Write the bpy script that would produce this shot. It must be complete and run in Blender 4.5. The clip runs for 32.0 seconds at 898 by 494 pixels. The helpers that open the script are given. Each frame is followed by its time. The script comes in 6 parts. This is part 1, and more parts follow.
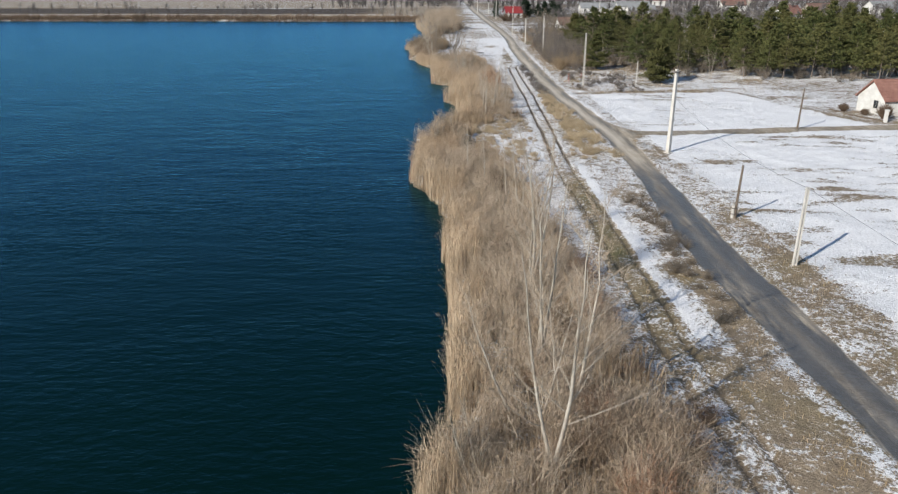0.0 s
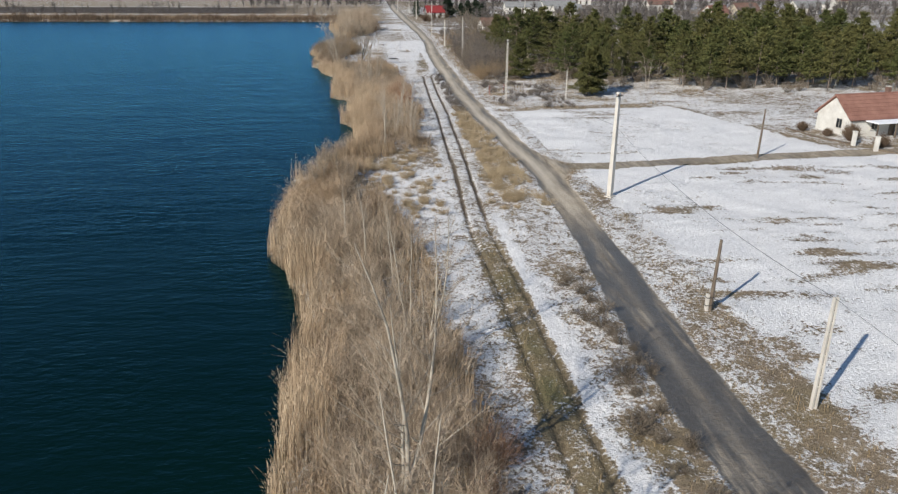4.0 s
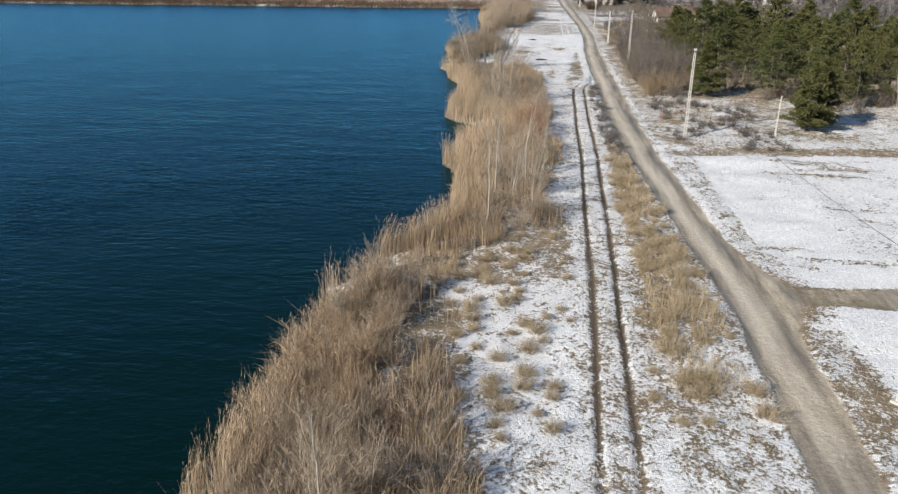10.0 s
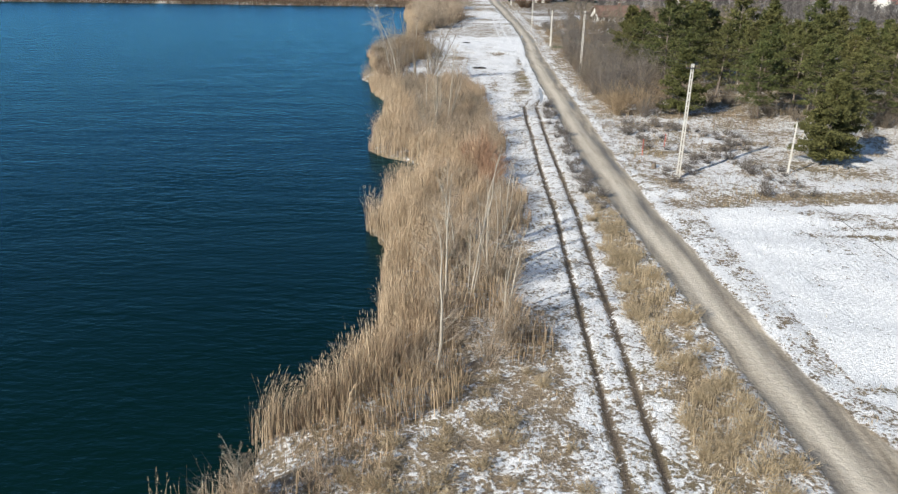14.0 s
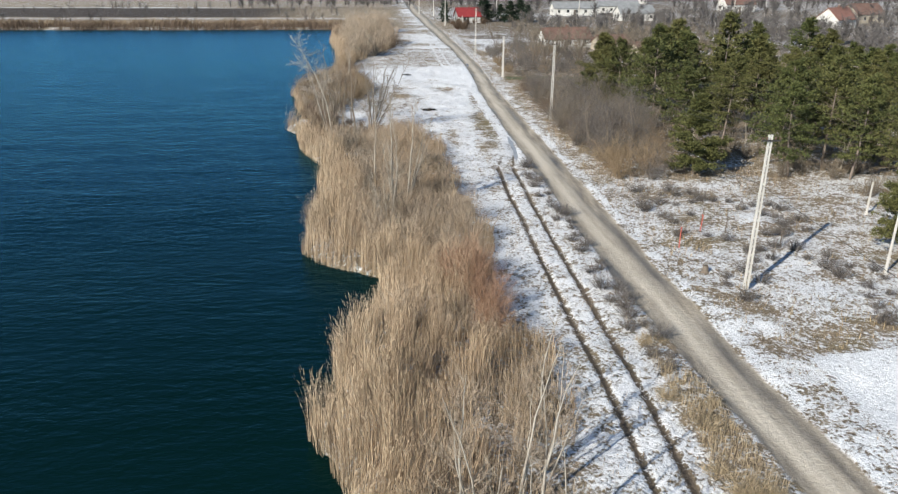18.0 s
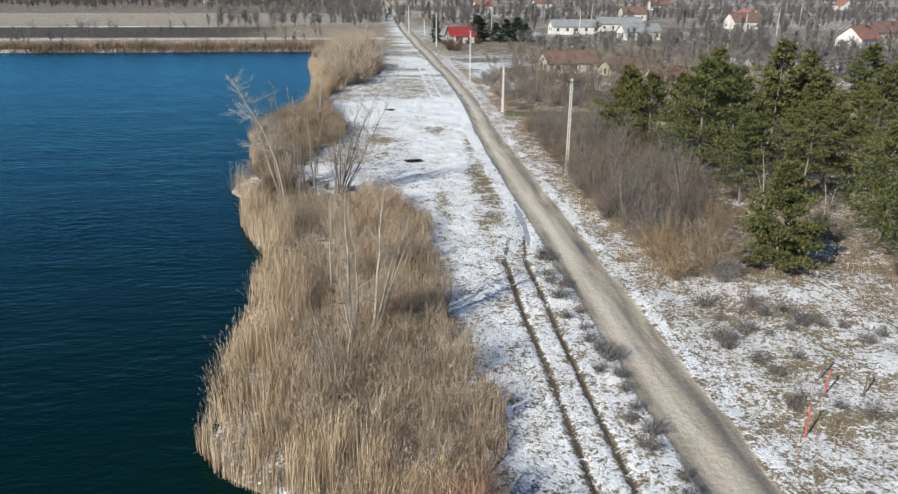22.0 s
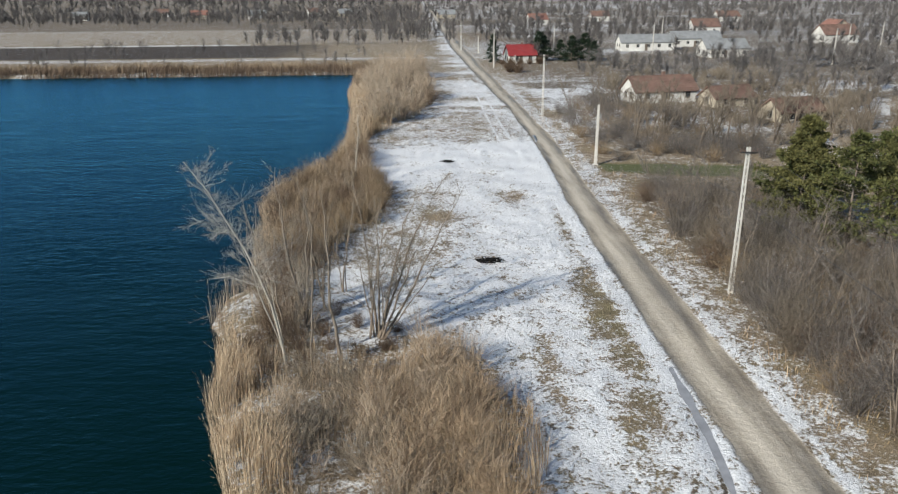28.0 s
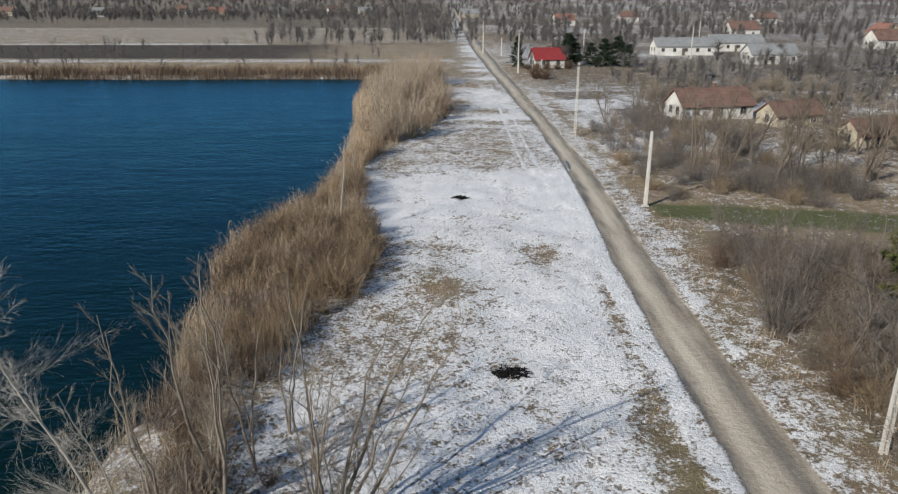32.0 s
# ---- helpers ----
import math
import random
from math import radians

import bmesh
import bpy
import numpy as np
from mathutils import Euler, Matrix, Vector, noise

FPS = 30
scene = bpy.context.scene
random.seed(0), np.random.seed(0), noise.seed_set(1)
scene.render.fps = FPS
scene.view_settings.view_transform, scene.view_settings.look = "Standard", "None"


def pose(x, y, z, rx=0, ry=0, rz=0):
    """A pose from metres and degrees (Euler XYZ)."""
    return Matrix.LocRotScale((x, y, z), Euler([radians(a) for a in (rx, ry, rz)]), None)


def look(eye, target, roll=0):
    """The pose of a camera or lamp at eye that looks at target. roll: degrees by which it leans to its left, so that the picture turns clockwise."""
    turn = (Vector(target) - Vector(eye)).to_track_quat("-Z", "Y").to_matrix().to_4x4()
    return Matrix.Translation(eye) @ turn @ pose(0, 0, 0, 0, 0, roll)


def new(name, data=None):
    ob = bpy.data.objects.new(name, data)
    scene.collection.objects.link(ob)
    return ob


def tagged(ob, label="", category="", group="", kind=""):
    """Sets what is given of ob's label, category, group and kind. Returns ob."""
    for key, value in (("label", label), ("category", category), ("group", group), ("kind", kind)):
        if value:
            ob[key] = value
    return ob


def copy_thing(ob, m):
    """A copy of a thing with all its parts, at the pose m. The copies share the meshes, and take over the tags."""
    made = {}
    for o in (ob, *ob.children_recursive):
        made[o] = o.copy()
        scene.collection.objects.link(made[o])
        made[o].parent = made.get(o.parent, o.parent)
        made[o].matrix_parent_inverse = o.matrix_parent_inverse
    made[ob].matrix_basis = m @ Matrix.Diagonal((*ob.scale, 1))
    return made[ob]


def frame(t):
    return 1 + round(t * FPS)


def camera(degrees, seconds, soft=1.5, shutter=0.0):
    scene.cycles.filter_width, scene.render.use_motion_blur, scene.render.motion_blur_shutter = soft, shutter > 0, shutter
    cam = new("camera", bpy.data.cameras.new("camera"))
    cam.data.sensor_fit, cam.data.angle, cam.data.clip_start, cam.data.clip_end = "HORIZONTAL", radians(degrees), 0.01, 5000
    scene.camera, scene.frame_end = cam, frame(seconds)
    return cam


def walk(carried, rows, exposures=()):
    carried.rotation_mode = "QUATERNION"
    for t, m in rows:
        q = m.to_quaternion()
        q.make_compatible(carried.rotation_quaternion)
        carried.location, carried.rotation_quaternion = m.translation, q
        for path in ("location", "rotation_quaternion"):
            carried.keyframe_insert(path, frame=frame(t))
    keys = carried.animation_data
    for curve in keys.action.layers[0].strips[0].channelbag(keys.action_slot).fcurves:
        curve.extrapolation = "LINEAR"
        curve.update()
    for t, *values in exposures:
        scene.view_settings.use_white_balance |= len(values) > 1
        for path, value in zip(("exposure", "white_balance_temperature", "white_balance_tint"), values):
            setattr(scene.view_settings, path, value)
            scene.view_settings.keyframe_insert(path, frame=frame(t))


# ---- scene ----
cam = camera(63.10, 32.0, soft=1.3)
# seconds, x, y, z, yaw, pitch, roll
PATH = [
    (0, 0.571, -0.146, 19.160, -0.704, -20.593, 0.102),
    (0.5, 1.405, 2.121, 19.290, -0.581, -20.618, 0.243),
    (0.6, 1.527, 2.598, 19.303, -0.680, -20.618, 0.239),
    (0.9, 1.895, 4.031, 19.343, -5.463, -20.645, 0.314),
    (1, 2.018, 4.509, 19.357, -5.563, -20.645, 0.310),
    (1.5, 2.638, 7.057, 19.393, -5.607, -20.700, 0.378),
    (2, 3.217, 9.610, 19.311, -5.661, -20.665, 0.437),
    (2.5, 3.764, 12.224, 19.211, -5.746, -20.709, 0.445),
    (3, 4.310, 14.809, 19.072, -5.815, -20.778, 0.479),
    (3.5, 4.851, 17.285, 19.024, -5.780, -20.753, 0.493),
    (5.5, 6.422, 27.607, 18.651, -8.296, -20.788, 0.196),
    (6, 6.929, 30.185, 18.704, -7.422, -20.980, 0.177),
    (6.5, 7.367, 32.932, 18.673, -7.423, -21.134, 0.128),
    (7, 7.369, 35.846, 18.455, -4.072, -21.270, 0.119),
    (7.5, 8.101, 38.407, 18.368, 0.120, -21.435, 0.086),
    (8, 8.522, 41.019, 18.367, 0.065, -21.571, 0.146),
    (8.5, 8.827, 43.641, 18.395, 0.014, -21.766, 0.203),
    (8.6, 8.877, 44.175, 18.404, 0.140, -21.769, 0.198),
    (8.9, 9.029, 45.777, 18.435, 6.274, -21.941, 0.172),
    (9, 9.079, 46.312, 18.445, 6.398, -21.945, 0.168),
    (9.5, 9.377, 48.787, 18.488, 6.464, -21.992, 0.226),
    (10, 9.454, 51.364, 18.562, 6.436, -22.037, 0.218),
    (10.5, 9.435, 53.933, 18.437, 6.412, -22.069, 0.291),
    (11, 9.292, 56.626, 18.345, 6.450, -22.170, 0.318),
    (11.5, 9.075, 59.297, 18.239, 6.451, -22.269, 0.429),
    (12, 8.792, 61.938, 18.094, 6.504, -22.291, 0.418),
    (12.5, 8.470, 64.488, 18.072, 6.606, -22.429, 0.552),
    (13, 8.148, 66.985, 17.939, 6.718, -22.436, 0.574),
    (13.5, 7.794, 69.522, 17.801, 6.813, -22.471, 0.617),
    (13.6, 7.699, 70.017, 17.771, 6.691, -22.472, 0.621),
    (13.9, 7.413, 71.504, 17.681, 0.638, -22.255, 0.736),
    (14, 7.317, 71.999, 17.652, 0.515, -22.256, 0.739),
    (14.5, 6.728, 74.575, 17.529, 0.291, -22.095, 0.759),
    (16.5, 5.269, 85.510, 17.746, -5.114, -21.307, 0.544),
    (17, 4.967, 88.184, 17.829, -5.217, -21.287, 0.446),
    (17.5, 4.797, 90.768, 17.923, -5.256, -21.186, 0.382),
    (18, 4.594, 93.303, 18.017, -5.252, -21.111, 0.372),
    (18.5, 4.472, 95.785, 18.136, -5.271, -21.080, 0.386),
    (19, 4.515, 98.300, 18.298, -5.331, -21.050, 0.349),
    (19.5, 4.842, 100.891, 18.400, -5.442, -21.042, 0.350),
    (20, 5.285, 103.526, 18.471, -5.500, -20.919, 0.313),
    (20.5, 5.725, 105.963, 18.454, -5.509, -20.730, 0.265),
    (21, 6.158, 108.500, 18.414, -5.553, -20.500, 0.235),
    (21.5, 6.498, 110.984, 18.344, -5.632, -20.252, 0.231),
    (22, 6.797, 113.566, 18.232, -5.750, -20.052, 0.266),
    (22.5, 7.109, 116.144, 18.163, -5.858, -19.908, 0.244),
    (23, 7.445, 118.546, 18.175, -6.012, -19.692, 0.320),
    (23.5, 7.756, 120.900, 18.154, -6.192, -19.500, 0.277),
    (24, 7.967, 123.140, 18.130, -6.390, -19.298, 0.187),
    (24.5, 8.018, 125.353, 18.200, -6.552, -19.230, 0.092),
    (25, 7.772, 127.594, 18.301, -6.874, -19.193, -0.156),
    (25.1, 7.701, 128.046, 18.306, -6.779, -19.201, -0.141),
    (25.4, 7.487, 129.400, 18.321, -2.369, -19.142, -0.218),
    (25.5, 7.416, 129.852, 18.327, -2.273, -19.149, -0.202),
    (27.5, 5.900, 138.636, 18.323, -2.367, -19.069, -0.525),
    (28, 6.008, 140.756, 18.312, -2.080, -19.177, -0.506),
    (28.5, 6.302, 142.852, 18.338, -1.585, -19.260, -0.351),
    (29, 6.645, 144.877, 18.328, -1.194, -19.257, -0.178),
    (29.5, 6.992, 146.943, 18.318, -0.843, -19.270, -0.077),
    (30, 7.323, 149.012, 18.226, -0.622, -19.334, -0.028),
    (30.5, 7.628, 151.105, 18.076, -0.534, -19.296, 0.010),
    (31, 7.795, 153.348, 18.016, -0.469, -19.273, -0.057),
    (31.5, 7.667, 155.573, 18.011, -0.438, -19.274, -0.059),
    (32, 7.366, 157.687, 18.047, -0.447, -19.252, 0.011),
]


def flight(x, y, z, yaw, pitch, roll):
    a, p = radians(yaw), radians(pitch)
    ahead = Vector((-math.sin(a) * math.cos(p), math.cos(a) * math.cos(p), math.sin(p)))
    return look((x, y, z), Vector((x, y, z)) + ahead * 10, roll)


# seconds, stops, kelvin, tint: the clip's camera sets its own exposure on the way
STOPS = [(0, 0.27, 6500, 10), (0.6, 0.38, 6500, 10), (1.2, 0.5, 6450, 10), (2, 0.35, 6530, 10), (3.5, 0.21, 6600, 10), (5.5, -0.05, 7000, 12), (7, -0.05, 7050, 12), (8, 0.09, 7050, 12), (9, 0.2, 6950, 12), (10, 0.36, 6750, 10), (12, 0.42, 6700, 9), (13, 0.52, 6650, 8), (14.5, 0.52, 6600, 8), (17, 0.45, 6500, 8), (19, 0.48, 6500, 8), (21, 0.46, 6480, 8), (23, 0.40, 6450, 7), (25, 0.33, 6420, 7), (28, 0.26, 6500, 7), (30, 0.17, 6530, 7), (32, 0.04, 6560, 9)]
walk(cam, [(t, flight(*row)) for t, *row in PATH], STOPS)

# ---------------------------------------------------------------- light
world = bpy.data.worlds.new("sky")
scene.world = world
world.use_nodes = True
wn, wl = world.node_tree.nodes, world.node_tree.links
wn.clear()
w_sky, w_bg, w_out = wn.new("ShaderNodeTexSky"), wn.new("ShaderNodeBackground"), wn.new("ShaderNodeOutputWorld")
w_sky.sky_type, w_sky.sun_disc = "NISHITA", False
w_sky.sun_elevation, w_sky.sun_rotation = radians(29.5), radians(227)
w_sky.altitude, w_sky.air_density, w_sky.dust_density, w_sky.ozone_density = 150, 1.0, 0.0, 3.0
w_bg.inputs["Strength"].default_value = 0.095
wl.new(w_sky.outputs[0], w_bg.inputs[0])
wl.new(w_bg.outputs[0], w_out.inputs[0])
sun = bpy.data.lights.new("sun", "SUN")
sun.energy, sun.angle, sun.color = 5.0, radians(0.55), (1.0, 0.95, 0.87)
sun_ob = new("sun", sun)
sun_ob.matrix_world = look((-73, -68, 57), (0, 0, 0))

# ---------------------------------------------------------------- materials


class Nodes:
    """Short ways to write a node material."""

    def __init__(self, name):
        self.mat = bpy.data.materials.new(name)
        self.mat.use_nodes = True
        self.tree = self.mat.node_tree
        self.shader = self.tree.nodes["Principled BSDF"]
        self.pos = self.add("ShaderNodeNewGeometry").outputs["Position"]

    def add(self, kind, **fields):
        node = self.tree.nodes.new(kind)
        for key, value in fields.items():
            if key == "operation":
                node.operation = value
            elif key == "data_type":
                node.data_type = value
            elif key == "blend_type":
                node.blend_type = value
            elif key == "attribute_name":
                node.attribute_name = value
        return node

    def put(self, socket, value):
        if isinstance(value, bpy.types.NodeSocket):
            self.tree.links.new(value, socket)
        else:
            socket.default_value = value

    def math(self, op, a, b=0.0, clamp=False):
        node = self.add("ShaderNodeMath", operation=op)
        node.use_clamp = clamp
        self.put(node.inputs[0], a)
        self.put(node.inputs[1], b)
        return node.outputs[0]

    def noise(self, scale, detail=4.0, rough=0.55, where=None, distort=0.0):
        node = self.add("ShaderNodeTexNoise")
        self.put(node.inputs["Vector"], where or self.pos)
        node.inputs["Scale"].default_value, node.inputs["Detail"].default_value = scale, detail
        node.inputs["Roughness"].default_value, node.inputs["Distortion"].default_value = rough, distort
        return node.outputs["Fac"]

    def stretched(self, sx, sy, sz, turn=0.0):
        node = self.add("ShaderNodeMapping")
        self.put(node.inputs["Vector"], self.pos)
        node.inputs["Scale"].default_value = (sx, sy, sz)
        node.inputs["Rotation"].default_value = (0, 0, radians(turn))
        return node.outputs[0]

    def attr(self, name):
        return self.add("ShaderNodeAttribute", attribute_name=name).outputs["Fac"]

    def ramp(self, fac, *stops):
        node = self.add("ShaderNodeValToRGB")
        els = node.color_ramp.elements
        while len(els) < len(stops):
            els.new(0.5)
        for el, (at, col) in zip(els, stops):
            el.position, el.color = at, (*col, 1)
        self.put(node.inputs[0], fac)
        return node.outputs[0]

    def remap(self, v, a, b, c=0.0, d=1.0):
        node = self.add("ShaderNodeMapRange")
        node.interpolation_type = "SMOOTHSTEP"
        self.put(node.inputs[0], v)
        for k, val in zip((1, 2, 3, 4), (a, b, c, d)):
            node.inputs[k].default_value = val
        return node.outputs[0]

    def mix(self, fac, a, b, blend="MIX"):
        node = self.add("ShaderNodeMix", data_type="RGBA", blend_type=blend)
        self.put(node.inputs[0], fac)
        self.put(node.inputs[6], a if isinstance(a, bpy.types.NodeSocket) else (*a, 1))
        self.put(node.inputs[7], b if isinstance(b, bpy.types.NodeSocket) else (*b, 1))
        return node.outputs[2]

    def bump(self, height, strength=0.3, distance=0.05):
        node = self.add("ShaderNodeBump")
        self.put(node.inputs["Height"], height)
        node.inputs["Strength"].default_value, node.inputs["Distance"].default_value = strength, distance
        self.put(self.shader.inputs["Normal"], node.outputs[0])

    def done(self, colour, rough=0.8, metal=0.0, spec=None):
        self.put(self.shader.inputs["Base Color"], colour if isinstance(colour, bpy.types.NodeSocket) else (*colour, 1))
        self.put(self.shader.inputs["Roughness"], rough)
        self.shader.inputs["Metallic"].default_value = metal
        if spec is not None:
            self.put(self.shader.inputs["Specular IOR Level"], spec)
        return self.mat


def island_mat(name, dark, mid, light, rough=0.8, spec=0.2, base=None, top=2.5, translucent=0.0):
    """Colour that varies from piece to piece of one mesh, and in broad patches over the place."""
    n = Nodes(name)
    rnd = n.add("ShaderNodeNewGeometry").outputs["Random Per Island"]
    fac = n.math("ADD", n.math("MULTIPLY", rnd, 0.6), n.math("MULTIPLY", n.noise(0.35, 3), 0.5))
    col = n.ramp(fac, (0.1, dark), (0.5, mid), (0.95, light))
    return n.done(col, rough, 0.0, spec)


def plain_mat(name, a, b, scale=3.0, rough=0.7, spec=0.3, metal=0.0, fine=25.0, relief=0.2):
    """Two colours mixed by a broad and a fine noise, with relief."""
    n = Nodes(name)
    fine_n = n.noise(fine, 4)
    fac = n.math("ADD", n.math("MULTIPLY", n.noise(scale, 5), 0.6), n.math("MULTIPLY", fine_n, 0.4))
    n.bump(fine_n, relief, 0.02)
    return n.done(n.ramp(fac, (0.32, a), (0.68, b)), rough, metal, spec)


def needle_mat():
    """Pine needles, from dark green to olive brown from tree to tree."""
    n = Nodes("pine needles")
    rnd = n.add("ShaderNodeNewGeometry").outputs["Random Per Island"]
    tree = n.add("ShaderNodeObjectInfo").outputs["Random"]
    fac = n.math("ADD", n.math("MULTIPLY", rnd, 0.6), n.math("MULTIPLY", n.noise(0.35, 3), 0.5))
    green = n.ramp(fac, (0.1, (0.014, 0.021, 0.008)), (0.5, (0.054, 0.067, 0.021)), (0.95, (0.135, 0.145, 0.05)))
    olive = n.ramp(fac, (0.1, (0.03, 0.028, 0.011)), (0.5, (0.10, 0.09, 0.033)), (0.95, (0.215, 0.185, 0.073)))
    return n.done(n.mix(n.math("MULTIPLY", tree, 0.65), green, olive), 0.7, 0.0, 0.2)


def ground_mat():
    n = Nodes("ground")
    big, mid, fine = n.noise(0.16, 4), n.noise(1.1, 6, 0.62), n.noise(7.0, 6, 0.65)
    tuft = n.noise(3.2, 5, 0.6, distort=0.6)
    grass = n.ramp(n.math("ADD", n.math("MULTIPLY", mid, 0.5), n.math("MULTIPLY", fine, 0.5)),
                   (0.30, (0.085, 0.064, 0.045)), (0.48, (0.235, 0.182, 0.124)), (0.68, (0.40, 0.32, 0.22)))
    grass = n.mix(n.remap(big, 0.45, 0.7, 0.0, 0.45), grass, (0.17, 0.14, 0.065))
    green = n.ramp(fine, (0.3, (0.075, 0.067, 0.026)), (0.7, (0.215, 0.178, 0.078)))
    lawn = n.ramp(fine, (0.3, (0.035, 0.05, 0.015)), (0.7, (0.11, 0.13, 0.045)))
    green = n.mix(n.remap(n.attr("green"), 0.5, 0.7), green, lawn)
    grass = n.mix(n.attr("green"), grass, green)
    soil = n.ramp(fine, (0.3, (0.035, 0.027, 0.022)), (0.7, (0.085, 0.066, 0.052)))
    grass = n.mix(n.attr("soil"), grass, soil)
    # dirt road
    lane = n.noise(1.0, 5, 0.6, n.stretched(1.7, 0.24, 1))
    road = n.ramp(n.math("ADD", n.math("MULTIPLY", lane, 0.75), n.math("MULTIPLY", fine, 0.25)),
                  (0.34, (0.175, 0.143, 0.107)), (0.5, (0.35, 0.297, 0.225)), (0.66, (0.51, 0.445, 0.35)))
    wet = n.math("MULTIPLY", n.attr("wet"), n.remap(n.noise(0.5, 5, 0.65, n.stretched(2.2, 0.22, 1)), 0.24, 0.50), True)
    road = n.mix(wet, road, (0.066, 0.062, 0.058))
    road = n.mix(n.attr("lane"), road, (0.57, 0.505, 0.41))
    mud = n.attr("mud")
    mud_edge = n.remap(n.math("ADD", mud, n.math("ADD", n.math("MULTIPLY", n.math("SUBTRACT", tuft, 0.5), 0.7), n.math("MULTIPLY", n.math("SUBTRACT", mid, 0.5), 0.4))), 0.3, 0.72)
    base = n.mix(mud_edge, grass, road)
    # snow lies in patches between the tufts
    lift = n.math("ADD", n.math("MULTIPLY", n.math("SUBTRACT", mid, 0.5), 1.15), n.math("MULTIPLY", n.math("SUBTRACT", tuft, 0.5), 1.7))
    lift = n.math("ADD", lift, n.math("MULTIPLY", n.math("SUBTRACT", fine, 0.5), 1.7))
    lift = n.math("ADD", lift, n.math("MULTIPLY", n.math("SUBTRACT", n.noise(0.38, 4, 0.6, distort=0.8), 0.5), 1.0))
    lift = n.math("ADD", lift, n.attr("snow"))
    snow = n.remap(lift, 0.25, 0.66)
    snow = n.math("MULTIPLY", snow, n.math("SUBTRACT", 1.0, n.math("MULTIPLY", mud_edge, 0.97)))
    thin = n.ramp(fine, (0.3, (0.565, 0.563, 0.562)), (0.6, (0.795, 0.79, 0.782)))
    col = n.mix(snow, base, thin)
    n.bump(n.math("ADD", n.math("MULTIPLY", fine, n.math("SUBTRACT", 0.6, n.math("MULTIPLY", mud_edge, 0.52))), n.math("MULTIPLY", n.math("ADD", n.math("MULTIPLY", snow, 0.8), n.math("MULTIPLY", tuft, 1.5)), 0.25)), 0.85, 0.18)
    rough = n.math("SUBTRACT", 0.9, n.math("MULTIPLY", n.math("MULTIPLY", wet, mud_edge), 0.62))
    return n.done(col, rough, 0.0, 0.25)


def water_mat():
    n = Nodes("lake water")
    deep = n.noise(0.02, 3)
    col = n.ramp(deep, (0.35, (0.0009, 0.0082, 0.0062)), (0.65, (0.0013, 0.0108, 0.0082)))
    w1 = n.noise(1.0, 3, 0.5, n.stretched(0.9, 1.9, 1, 16))
    w2 = n.noise(1.0, 4, 0.6, n.stretched(2.4, 5.0, 1, -10))
    w3 = n.noise(0.10, 3, 0.5)
    w4 = n.noise(1.0, 3, 0.6, n.stretched(0.10, 0.34, 1, 4))
    height = n.math("ADD", n.math("MULTIPLY", w1, n.remap(w3, 0.3, 0.7, 0.5, 1.2)), n.math("MULTIPLY", w2, 0.35))
    height = n.math("ADD", height, n.math("MULTIPLY", w4, 1.3))
    n.bump(height, 0.6, 0.14)
    normal = n.shader.inputs["Normal"].links[0].from_socket
    # the body of the water under a tinted gloss that Fresnel drives
    body, gloss, rim, both = n.add("ShaderNodeBsdfDiffuse"), n.add("ShaderNodeBsdfGlossy"), n.add("ShaderNodeFresnel"), n.add("ShaderNodeMixShader")
    n.put(body.inputs["Color"], col)
    gloss.inputs["Color"].default_value, gloss.inputs["Roughness"].default_value = (0.25, 0.62, 0.92, 1), 0.2
    rim.inputs["IOR"].default_value = 1.24
    for node in (gloss, rim):
        n.put(node.inputs["Normal"], normal)
    n.put(both.inputs[0], rim.outputs[0])
    n.put(both.inputs[1], body.outputs[0])
    n.put(both.inputs[2], gloss.outputs[0])
    n.put(n.tree.nodes["Material Output"].inputs["Surface"], both.outputs[0])
    n.tree.nodes.remove(n.shader)
    return n.mat


